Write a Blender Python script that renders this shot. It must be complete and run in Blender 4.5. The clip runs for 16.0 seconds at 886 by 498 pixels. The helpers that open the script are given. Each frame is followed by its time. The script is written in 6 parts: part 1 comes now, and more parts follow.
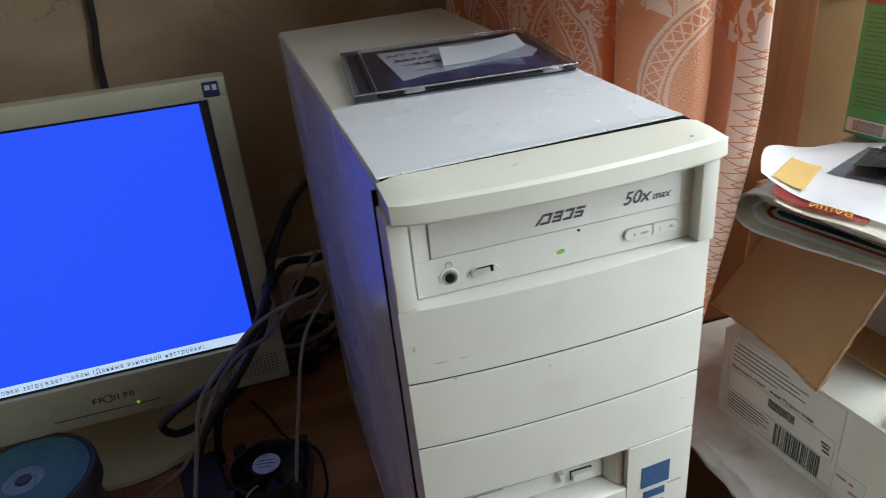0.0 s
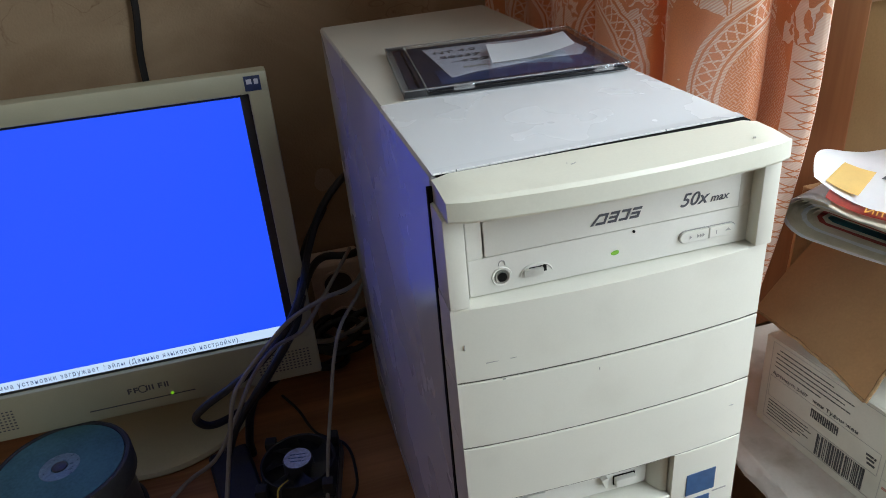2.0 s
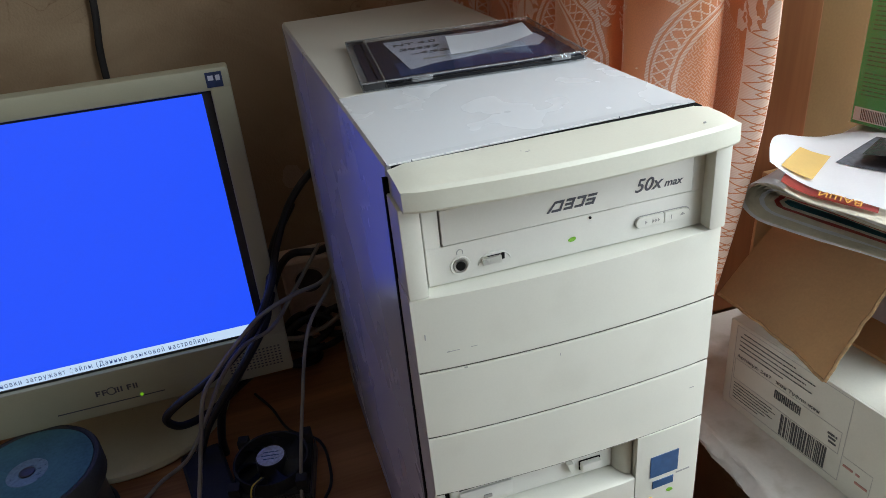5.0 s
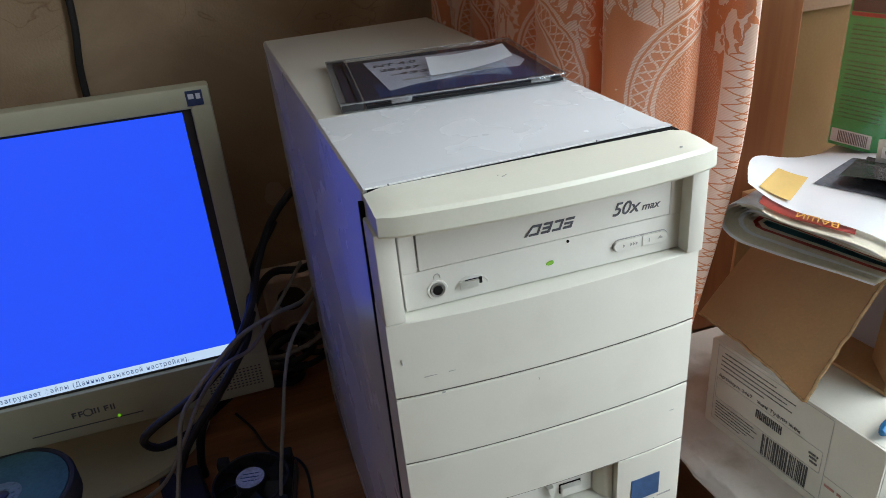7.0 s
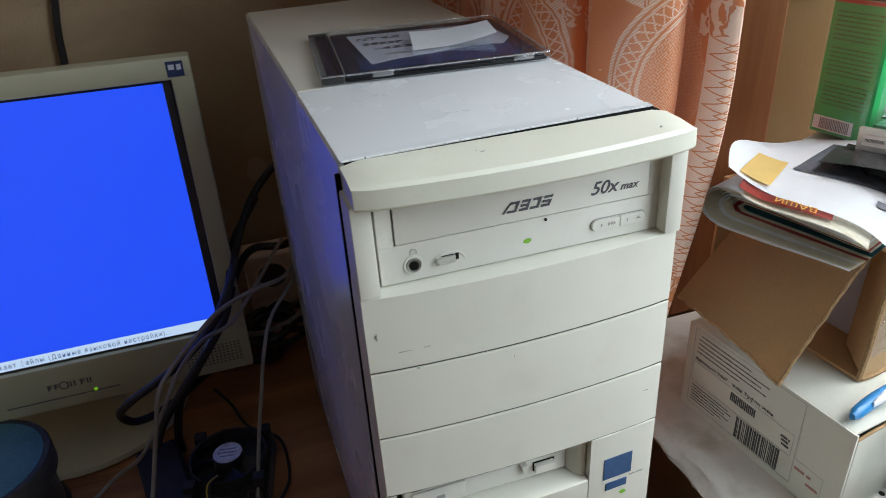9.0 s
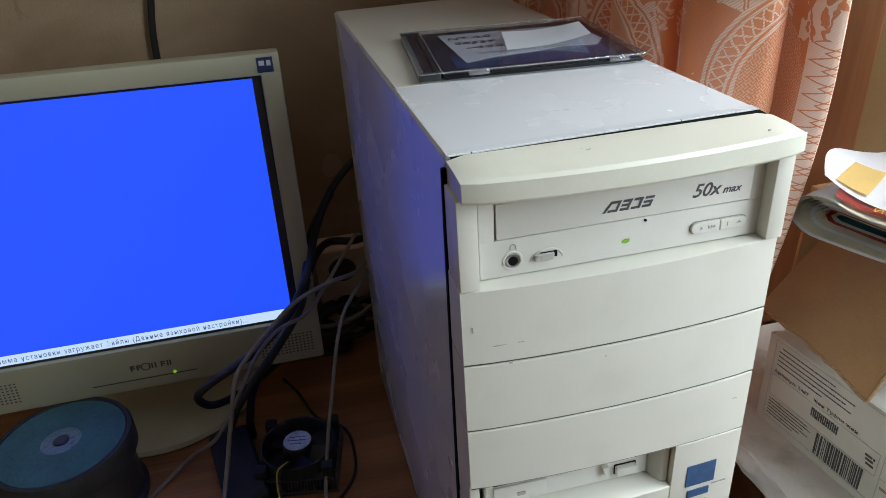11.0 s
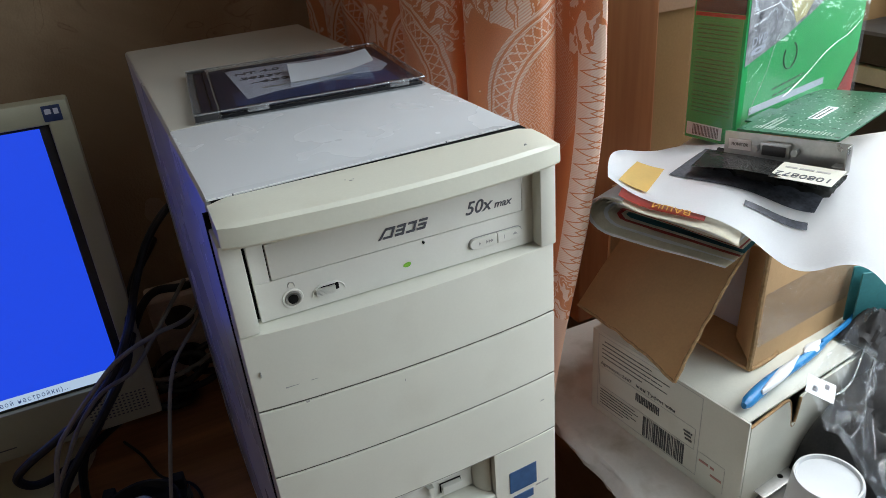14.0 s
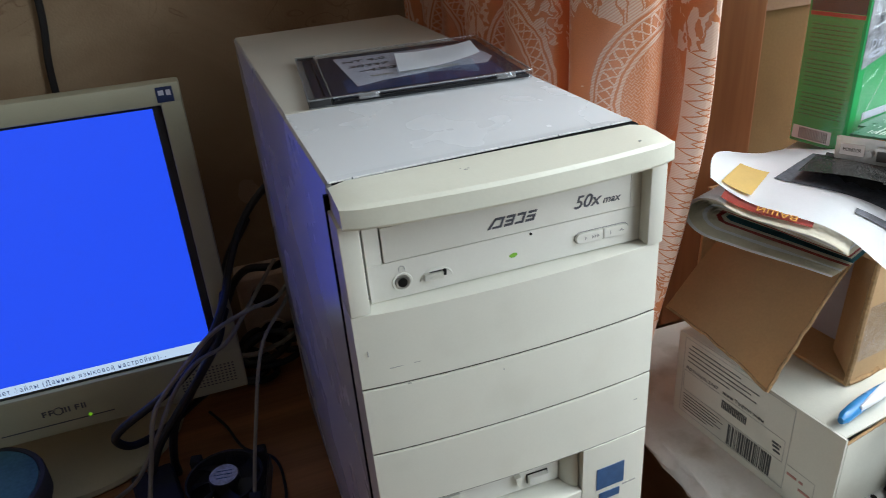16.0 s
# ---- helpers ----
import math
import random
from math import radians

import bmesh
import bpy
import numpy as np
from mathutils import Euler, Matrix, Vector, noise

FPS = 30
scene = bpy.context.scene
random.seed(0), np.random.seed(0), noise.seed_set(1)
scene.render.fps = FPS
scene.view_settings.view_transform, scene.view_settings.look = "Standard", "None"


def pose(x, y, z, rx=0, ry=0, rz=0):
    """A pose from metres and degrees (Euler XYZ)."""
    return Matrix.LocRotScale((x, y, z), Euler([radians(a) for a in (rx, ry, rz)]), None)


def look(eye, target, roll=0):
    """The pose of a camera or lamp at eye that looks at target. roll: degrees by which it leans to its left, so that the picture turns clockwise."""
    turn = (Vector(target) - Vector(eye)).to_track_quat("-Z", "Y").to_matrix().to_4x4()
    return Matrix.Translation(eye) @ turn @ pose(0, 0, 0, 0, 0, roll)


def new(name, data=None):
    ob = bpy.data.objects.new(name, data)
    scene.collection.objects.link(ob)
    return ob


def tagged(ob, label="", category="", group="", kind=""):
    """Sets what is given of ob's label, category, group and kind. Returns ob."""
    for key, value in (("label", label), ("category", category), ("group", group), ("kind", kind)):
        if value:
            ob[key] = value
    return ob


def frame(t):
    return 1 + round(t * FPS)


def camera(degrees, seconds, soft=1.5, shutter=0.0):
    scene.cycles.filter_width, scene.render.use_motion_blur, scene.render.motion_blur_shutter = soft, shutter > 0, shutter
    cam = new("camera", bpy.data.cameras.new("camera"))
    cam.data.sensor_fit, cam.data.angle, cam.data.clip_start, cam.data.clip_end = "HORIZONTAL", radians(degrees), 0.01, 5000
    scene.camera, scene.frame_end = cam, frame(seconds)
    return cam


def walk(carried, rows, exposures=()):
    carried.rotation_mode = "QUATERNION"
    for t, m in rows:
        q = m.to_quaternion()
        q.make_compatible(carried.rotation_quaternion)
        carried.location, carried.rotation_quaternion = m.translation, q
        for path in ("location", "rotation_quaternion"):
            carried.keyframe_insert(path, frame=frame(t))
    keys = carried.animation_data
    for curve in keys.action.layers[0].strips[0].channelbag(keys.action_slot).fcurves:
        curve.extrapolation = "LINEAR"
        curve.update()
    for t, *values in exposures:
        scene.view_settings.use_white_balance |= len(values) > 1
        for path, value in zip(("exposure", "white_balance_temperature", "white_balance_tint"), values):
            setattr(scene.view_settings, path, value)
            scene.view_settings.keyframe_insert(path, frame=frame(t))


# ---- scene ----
cam = camera(64.1, 16.0, soft=0.5, shutter=0.5)
PATH = [
    (0, (-0.127, -0.282, 1.28), (0.284, 1.434, 0.337), -6.2),
    (0.5, (-0.137, -0.279, 1.28), (0.242, 1.449, 0.346), -5.6),
    (1, (-0.135, -0.275, 1.277), (0.234, 1.443, 0.323), -6.0),
    (1.5, (-0.138, -0.276, 1.283), (0.202, 1.463, 0.355), -6.5),
    (2, (-0.141, -0.275, 1.279), (0.212, 1.455, 0.34), -5.8),
    (2.5, (-0.143, -0.274, 1.277), (0.225, 1.446, 0.326), -4.8),
    (3, (-0.139, -0.276, 1.282), (0.246, 1.449, 0.346), -5.6),
    (3.5, (-0.131, -0.282, 1.28), (0.305, 1.433, 0.348), -5.0),
    (4, (-0.128, -0.286, 1.283), (0.305, 1.426, 0.345), -5.6),
    (4.5, (-0.133, -0.282, 1.276), (0.278, 1.424, 0.319), -6.2),
    (7, (-0.127, -0.277, 1.279), (0.329, 1.437, 0.355), -5.6),
    (7.5, (-0.118, -0.275, 1.279), (0.38, 1.431, 0.362), -5.6),
    (8, (-0.117, -0.274, 1.28), (0.388, 1.436, 0.375), -5.2),
    (8.5, (-0.12, -0.273, 1.28), (0.375, 1.434, 0.364), -5.3),
    (9, (-0.123, -0.278, 1.275), (0.36, 1.402, 0.304), -3.9),
    (9.5, (-0.133, -0.286, 1.275), (0.277, 1.411, 0.298), -3.5),
    (12, (-0.148, -0.273, 1.275), (0.195, 1.458, 0.334), -4.0),
    (12.5, (-0.143, -0.275, 1.275), (0.231, 1.448, 0.33), -4.3),
    (13, (-0.131, -0.279, 1.276), (0.336, 1.421, 0.331), -4.4),
    (13.5, (-0.107, -0.289, 1.279), (0.536, 1.361, 0.348), -4.5),
    (14, (-0.101, -0.288, 1.276), (0.584, 1.344, 0.346), -5.2),
    (14.5, (-0.11, -0.287, 1.277), (0.488, 1.378, 0.345), -5.1),
    (15, (-0.112, -0.285, 1.277), (0.453, 1.39, 0.342), -4.8),
    (15.5, (-0.116, -0.283, 1.275), (0.437, 1.391, 0.331), -4.5),
    (16, (-0.122, -0.285, 1.278), (0.388, 1.41, 0.347), -5.0),
]
EXPOSURES = [(0, 0.05), (2.0, 0.15), (4.0, 0.10), (7.0, 0.05), (9.5, 0.0), (12.0, 0.22), (12.5, 0.20), (13.0, 0.08), (13.5, -0.15), (14.0, -0.28), (14.5, -0.22), (15.0, -0.16), (15.5, -0.10), (16.0, -0.04)]
walk(cam, [(t, look(eye, target, roll)) for t, eye, target, roll in PATH], EXPOSURES)

# ---- light ----
world = bpy.data.worlds.new("sky")
scene.world = world
world.use_nodes = True
_sky = world.node_tree.nodes.new("ShaderNodeTexSky")
_sky.sky_type, _sky.sun_disc = "NISHITA", False
_sky.sun_elevation, _sky.sun_rotation = radians(58), radians(98)
_bg = world.node_tree.nodes["Background"]
world.node_tree.links.new(_sky.outputs[0], _bg.inputs[0])
_bg.inputs[1].default_value = 0.12

SUN = bpy.data.lights.new("overcast_sun", "SUN")
SUN.energy, SUN.angle, SUN.color = 1.5, radians(22), (1.0, 0.97, 0.92)
new("overcast_sun", SUN).matrix_world = look((2.2, -0.3, 4.35), (0, 0, 0.8))

# sky light that comes in through the window's opening
WIN = bpy.data.lights.new("window_light", "AREA")
WIN.shape, WIN.size, WIN.size_y, WIN.energy, WIN.color = "RECTANGLE", 1.25, 1.08, 24.0, (0.77, 0.885, 0.965)
new("window_light", WIN).matrix_world = look((0.63, -0.37, 1.63), (-1.0, -0.37, 1.20))

# ---- materials ----
def material(name, colour, rough=0.5, metal=0.0, vary=0.12, scale=40.0, fine=400.0, bump=0.05, bump_scale=300.0,
             second=None, stain=0.0, stain_scale=6.0, spec=0.5, coat=0.0, random=0.0):
    """A node material: base colour varied at two scales, stains, and a fine relief."""
    m = bpy.data.materials.new(name)
    m.use_nodes = True
    nt = m.node_tree
    b = nt.nodes["Principled BSDF"]
    tc = nt.nodes.new("ShaderNodeTexCoord")
    n1 = nt.nodes.new("ShaderNodeTexNoise")
    n1.inputs["Scale"].default_value, n1.inputs["Detail"].default_value = scale, 4
    n2 = nt.nodes.new("ShaderNodeTexNoise")
    n2.inputs["Scale"].default_value, n2.inputs["Detail"].default_value = fine, 2
    for n in (n1, n2):
        nt.links.new(tc.outputs["Object"], n.inputs["Vector"])
    mixf = nt.nodes.new("ShaderNodeMath")
    mixf.operation = "MULTIPLY_ADD"
    nt.links.new(n1.outputs["Fac"], mixf.inputs[0])
    mixf.inputs[1].default_value = 0.65
    half = nt.nodes.new("ShaderNodeMath")
    half.operation = "MULTIPLY"
    half.inputs[1].default_value = 0.35
    nt.links.new(n2.outputs["Fac"], half.inputs[0])
    nt.links.new(half.outputs[0], mixf.inputs[2])
    ramp = nt.nodes.new("ShaderNodeValToRGB")
    lo = [max(0, c * (1 - vary)) for c in colour]
    hi = [min(1, c * (1 + vary)) for c in (second or colour)]
    ramp.color_ramp.elements[0].position, ramp.color_ramp.elements[0].color = 0.3, (*lo, 1)
    ramp.color_ramp.elements[1].position, ramp.color_ramp.elements[1].color = 0.7, (*hi, 1)
    nt.links.new(mixf.outputs[0], ramp.inputs[0])
    out = ramp.outputs[0]
    if stain:
        n3 = nt.nodes.new("ShaderNodeTexNoise")
        n3.inputs["Scale"].default_value, n3.inputs["Detail"].default_value = stain_scale, 6
        nt.links.new(tc.outputs["Object"], n3.inputs["Vector"])
        r3 = nt.nodes.new("ShaderNodeValToRGB")
        r3.color_ramp.elements[0].position, r3.color_ramp.elements[1].position = 0.52, 0.72
        nt.links.new(n3.outputs["Fac"], r3.inputs[0])
        sc = nt.nodes.new("ShaderNodeMath")
        sc.operation, sc.inputs[1].default_value = "MULTIPLY", stain
        nt.links.new(r3.outputs[0], sc.inputs[0])
        mx = nt.nodes.new("ShaderNodeMix")
        mx.data_type = "RGBA"
        nt.links.new(sc.outputs[0], mx.inputs[0])
        nt.links.new(out, mx.inputs[6])
        mx.inputs[7].default_value = (colour[0] * 0.45, colour[1] * 0.38, colour[2] * 0.28, 1)
        out = mx.outputs[2]
    nt.links.new(out, b.inputs["Base Color"])
    rr = nt.nodes.new("ShaderNodeMath")
    rr.operation = "MULTIPLY_ADD"
    rr.inputs[1].default_value, rr.inputs[2].default_value = 0.18, rough - 0.09
    nt.links.new(n1.outputs["Fac"], rr.inputs[0])
    nt.links.new(rr.outputs[0], b.inputs["Roughness"])
    b.inputs["Metallic"].default_value = metal
    b.inputs["Specular IOR Level"].default_value = spec
    b.inputs["Coat Weight"].default_value = coat
    if bump:
        nb = nt.nodes.new("ShaderNodeTexNoise")
        nb.inputs["Scale"].default_value, nb.inputs["Detail"].default_value = bump_scale, 3
        nt.links.new(tc.outputs["Object"], nb.inputs["Vector"])
        bp = nt.nodes.new("ShaderNodeBump")
        bp.inputs["Strength"].default_value, bp.inputs["Distance"].default_value = bump, 0.001
        nt.links.new(nb.outputs["Fac"], bp.inputs["Height"])
        nt.links.new(bp.outputs[0], b.inputs["Normal"])
    return m


def math_node(nt, op, a, b=None, c=None):
    n = nt.nodes.new("ShaderNodeMath")
    n.operation = op
    for i, v in enumerate((a, b, c)):
        if v is None:
            continue
        if isinstance(v, (int, float)):
            n.inputs[i].default_value = v
        else:
            nt.links.new(v, n.inputs[i])
    return n.outputs[0]


def glowing(name, colour, strength):
    m = bpy.data.materials.new(name)
    m.use_nodes = True
    b = m.node_tree.nodes["Principled BSDF"]
    b.inputs["Base Color"].default_value = (0.02, 0.02, 0.02, 1)
    b.inputs["Emission Color"].default_value = (*colour, 1)
    b.inputs["Emission Strength"].default_value = strength
    b.inputs["Roughness"].default_value = 0.35
    return m


def clear(name, colour=(1, 1, 1), rough=0.05, ior=1.45, alpha=1.0):
    m = bpy.data.materials.new(name)
    m.use_nodes = True
    b = m.node_tree.nodes["Principled BSDF"]
    b.inputs["Base Color"].default_value = (*colour, 1)
    b.inputs["Roughness"].default_value = rough
    b.inputs["Transmission Weight"].default_value = 1.0
    b.inputs["IOR"].default_value = ior
    b.inputs["Alpha"].default_value = alpha
    return m


def thin_clear(name, gloss=0.10, rough=0.04, crease=0.0, scale=45, haze=0.0):
    """Thin clear plastic: light passes straight through, a share is mirrored, more at grazing angles."""
    m = bpy.data.materials.new(name)
    m.use_nodes = True
    nt = m.node_tree
    nt.nodes.remove(nt.nodes["Principled BSDF"])
    tr = nt.nodes.new("ShaderNodeBsdfTransparent")
    tr.inputs[0].default_value = (0.96, 0.97, 0.98, 1)
    gl = nt.nodes.new("ShaderNodeBsdfGlossy")
    gl.inputs["Roughness"].default_value = rough
    fr = nt.nodes.new("ShaderNodeFresnel")
    fr.inputs["IOR"].default_value = 1.45
    fac = math_node(nt, "MULTIPLY_ADD", fr.outputs[0], 0.28, gloss * 0.3)
    ms = nt.nodes.new("ShaderNodeMixShader")
    nt.links.new(fac, ms.inputs[0])
    nt.links.new(tr.outputs[0], ms.inputs[1])
    nt.links.new(gl.outputs[0], ms.inputs[2])
    out = ms.outputs[0]
    if haze:
        df = nt.nodes.new("ShaderNodeBsdfDiffuse")
        df.inputs[0].default_value = (0.8, 0.82, 0.84, 1)
        m2 = nt.nodes.new("ShaderNodeMixShader")
        m2.inputs[0].default_value = haze
        nt.links.new(out, m2.inputs[1])
        nt.links.new(df.outputs[0], m2.inputs[2])
        out = m2.outputs[0]
    nt.links.new(out, nt.nodes["Material Output"].inputs[0])
    if crease:
        tc = nt.nodes.new("ShaderNodeTexCoord")
        n = nt.nodes.new("ShaderNodeTexNoise")
        n.inputs["Scale"].default_value, n.inputs["Detail"].default_value, n.inputs["Distortion"].default_value = scale, 3, 1.5
        nt.links.new(tc.outputs["Object"], n.inputs["Vector"])
        bp = nt.nodes.new("ShaderNodeBump")
        bp.inputs["Strength"].default_value, bp.inputs["Distance"].default_value = crease, 0.004
        nt.links.new(n.outputs["Fac"], bp.inputs["Height"])
        nt.links.new(bp.outputs[0], gl.inputs["Normal"])
        nt.links.new(bp.outputs[0], fr.inputs["Normal"])
    return m


def wood_material(name, dark, light, rough=0.45, axis=0, scale=9.0):
    m = bpy.data.materials.new(name)
    m.use_nodes = True
    nt = m.node_tree
    b = nt.nodes["Principled BSDF"]
    tc = nt.nodes.new("ShaderNodeTexCoord")
    mp = nt.nodes.new("ShaderNodeMapping")
    st = [1.0, 1.0, 1.0]
    st[axis] = 0.06
    mp.inputs["Scale"].default_value = st
    nt.links.new(tc.outputs["Object"], mp.inputs[0])
    n = nt.nodes.new("ShaderNodeTexNoise")
    n.inputs["Scale"].default_value, n.inputs["Detail"].default_value, n.inputs["Distortion"].default_value = scale * 4, 8, 0.6
    n2 = nt.nodes.new("ShaderNodeTexNoise")
    n2.inputs["Scale"].default_value, n2.inputs["Detail"].default_value = scale * 30, 3
    nt.links.new(mp.outputs[0], n.inputs["Vector"])
    nt.links.new(mp.outputs[0], n2.inputs["Vector"])
    ad = nt.nodes.new("ShaderNodeMath")
    ad.operation, ad.inputs[1].default_value = "MULTIPLY_ADD", 0.4
    nt.links.new(n2.outputs["Fac"], ad.inputs[0])
    nt.links.new(n.outputs["Fac"], ad.inputs[2])
    r = nt.nodes.new("ShaderNodeValToRGB")
    r.color_ramp.elements[0].position, r.color_ramp.elements[0].color = 0.5, (*dark, 1)
    r.color_ramp.elements[1].position, r.color_ramp.elements[1].color = 0.9, (*light, 1)
    nt.links.new(ad.outputs[0], r.inputs[0])
    nt.links.new(r.outputs[0], b.inputs["Base Color"])
    b.inputs["Roughness"].default_value = rough
    b.inputs["Specular IOR Level"].default_value = 0.3
    bp = nt.nodes.new("ShaderNodeBump")
    bp.inputs["Strength"].default_value, bp.inputs["Distance"].default_value = 0.25, 0.0006
    nt.links.new(ad.outputs[0], bp.inputs["Height"])
    nt.links.new(bp.outputs[0], b.inputs["Normal"])
    return m


def mix_colour(nt, fac, a, b):
    mx = nt.nodes.new("ShaderNodeMix")
    mx.data_type = "RGBA"
    nt.links.new(fac, mx.inputs[0])
    for i, v in ((6, a), (7, b)):
        if isinstance(v, tuple):
            mx.inputs[i].default_value = (*v, 1)
        else:
            nt.links.new(v, mx.inputs[i])
    return mx.outputs[2]


VALLEY, RING = 0.086, 0.104


def curtain_material():
    """Orange satin with a woven pattern: lace rings, a basket weave inside them, hatched leaves outside, a lace hem."""
    m = bpy.data.materials.new("orange_jacquard_satin")
    m.use_nodes = True
    nt = m.node_tree
    b = nt.nodes["Principled BSDF"]
    uv = nt.nodes.new("ShaderNodeUVMap")
    uv.uv_map = "cloth"
    sp = nt.nodes.new("ShaderNodeSeparateXYZ")
    nt.links.new(uv.outputs[0], sp.inputs[0])
    def op(kind, *values):
        return math_node(nt, kind, *values)
    def near(value, middle, half):
        return op("LESS_THAN", op("ABSOLUTE", op("SUBTRACT", value, middle)), half)
    def either(*masks):
        out = masks[0]
        for k in masks[1:]:
            out = op("MAXIMUM", out, k)
        return out
    ns = nt.nodes.new("ShaderNodeTexNoise")
    ns.inputs["Scale"].default_value, ns.inputs["Detail"].default_value = 60, 2
    nt.links.new(uv.outputs[0], ns.inputs["Vector"])
    wob = op("MULTIPLY", op("SUBTRACT", ns.outputs["Fac"], 0.5), 0.006)
    u, v = op("ADD", sp.outputs[0], wob), op("SUBTRACT", sp.outputs[1], wob)
    def cell(value, middle, period):
        return op("MULTIPLY", op("SUBTRACT", op("FRACT", op("MULTIPLY_ADD", op("SUBTRACT", value, middle), 1 / period, 0.5)), 0.5), period)
    x, y = cell(u, RING, 0.26), cell(v, 1.122, 0.29)
    rad = op("SQRT", op("ADD", op("MULTIPLY", x, x), op("MULTIPLY", y, y)))
    ang = op("ARCTAN2", y, x)
    tri = op("PINGPONG", op("MULTIPLY", ang, 4.2), 0.5)
    back = op("PINGPONG", op("MULTIPLY_ADD", ang, 4.2, 0.5), 0.5)
    zig = either(near(rad, op("MULTIPLY_ADD", tri, 0.024, 0.0600), 0.0013), near(rad, op("MULTIPLY_ADD", back, 0.024, 0.0600), 0.0010))
    rings = either(near(rad, 0.0553, 0.0014), near(rad, 0.0596, 0.0010), near(rad, 0.0722, 0.0010), near(rad, 0.0765, 0.0015), zig)
    inside = op("LESS_THAN", rad, 0.078)
    core = op("LESS_THAN", rad, 0.0535)
    rings = op("MULTIPLY", rings, inside)
    # basket weave: diagonal threads that change direction from square to square
    def stripes(du, dv, period):
        along = op("ADD", op("MULTIPLY", u, du), op("MULTIPLY", v, dv))
        return op("SINE", op("MULTIPLY", along, 6.2832 / period))
    dia_a, dia_b = op("ADD", u, v), op("SUBTRACT", u, v)
    squares = op("GREATER_THAN", op("MULTIPLY", op("SINE", op("MULTIPLY", dia_a, 6.2832 / 0.0082)), op("SINE", op("MULTIPLY", dia_b, 6.2832 / 0.0082))), 0.0)
    s1, s2 = op("GREATER_THAN", stripes(1, 1, 0.0027), 0.35), op("GREATER_THAN", stripes(1, -1, 0.0027), 0.35)
    basket = op("ADD", op("MULTIPLY", squares, s1), op("MULTIPLY", op("SUBTRACT", 1.0, squares), s2))
    basket = op("MULTIPLY", op("MULTIPLY", basket, core), 0.42)
    # leaves filled with slanting threads
    warp = nt.nodes.new("ShaderNodeVectorMath")
    warp.operation = "MULTIPLY_ADD"
    warp.inputs[1].default_value = (0.035, 0.035, 0)
    nt.links.new(ns.outputs["Color"], warp.inputs[0])
    nt.links.new(uv.outputs[0], warp.inputs[2])
    slim = nt.nodes.new("ShaderNodeMapping")
    slim.inputs["Rotation"].default_value, slim.inputs["Scale"].default_value = (0, 0, radians(25)), (1.0, 0.55, 1.0)
    nt.links.new(warp.outputs[0], slim.inputs[0])
    vo = nt.nodes.new("ShaderNodeTexVoronoi")
    vo.feature = "DISTANCE_TO_EDGE"
    vo.inputs["Scale"].default_value = 58
    nt.links.new(slim.outputs[0], vo.inputs["Vector"])
    leaf = op("MULTIPLY", op("GREATER_THAN", vo.outputs["Distance"], 0.13), op("LESS_THAN", ns.outputs["Fac"], 0.60))
    vein = op("LESS_THAN", vo.outputs["Distance"], 0.045)
    big = nt.nodes.new("ShaderNodeTexNoise")
    big.inputs["Scale"].default_value = 22
    nt.links.new(uv.outputs[0], big.inputs["Vector"])
    leaf = op("MULTIPLY", leaf, op("GREATER_THAN", big.outputs["Fac"], 0.53))
    leaf = either(leaf, op("MULTIPLY", vein, op("GREATER_THAN", big.outputs["Fac"], 0.56)))
    leaf = op("MULTIPLY", leaf, op("SUBTRACT", 1.0, inside))
    # lace along the hem below, leaves above
    hem = op("LESS_THAN", sp.outputs[0], 0.064)
    low = op("LESS_THAN", sp.outputs[1], op("MULTIPLY_ADD", ns.outputs["Fac"], 0.03, 1.142))
    zag = op("PINGPONG", op("MULTIPLY", sp.outputs[1], 86.0), 0.5)
    zag2 = op("PINGPONG", op("MULTIPLY_ADD", sp.outputs[1], 86.0, 0.5), 0.5)
    orange_lines = either(near(sp.outputs[0], op("MULTIPLY_ADD", zag, 0.054, 0.022), 0.0021), near(sp.outputs[0], op("MULTIPLY_ADD", zag2, 0.030, 0.022), 0.0012), near(sp.outputs[0], 0.0205, 0.0009))
    lace = op("MULTIPLY", near(sp.outputs[0], 0.034, 0.0185), op("SUBTRACT", 1.0, orange_lines))
    hem_leaf = op("MULTIPLY", op("GREATER_THAN", vo.outputs["Distance"], 0.09), op("LESS_THAN", ns.outputs["Fac"], 0.58))
    # flowers under the zigzag, a sheer pinkish stretch, then lace again
    foot = op("LESS_THAN", sp.outputs[1], 0.985)
    sheer = near(sp.outputs[1], 0.912, 0.034)
    flower = op("MAXIMUM", op("LESS_THAN", vo.outputs["Distance"], 0.06), near(vo.outputs["Distance"], 0.15, 0.025))
    petals = op("MULTIPLY", op("SUBTRACT", 0.85, op("MULTIPLY", flower, 0.85)), op("SUBTRACT", 1.0, sheer))
    petals = op("ADD", petals, op("MULTIPLY", sheer, 0.6))
    lace = op("ADD", op("MULTIPLY", foot, petals), op("MULTIPLY", op("SUBTRACT", 1.0, foot), lace))
    hem_mask = op("ADD", op("MULTIPLY", low, lace), op("MULTIPLY", op("SUBTRACT", 1.0, low), hem_leaf))
    hem_mask = op("MULTIPLY", hem_mask, hem)
    rest = op("MULTIPLY", either(rings, leaf), op("SUBTRACT", 1.0, op("LESS_THAN", sp.outputs[0], VALLEY - 0.010)))
    hatch = op("MULTIPLY_ADD", stripes(0.55, 0.83, 0.0018), 0.28, 0.66)
    hatch = op("MINIMUM", op("MAXIMUM", hatch, 0.12), 1.0)
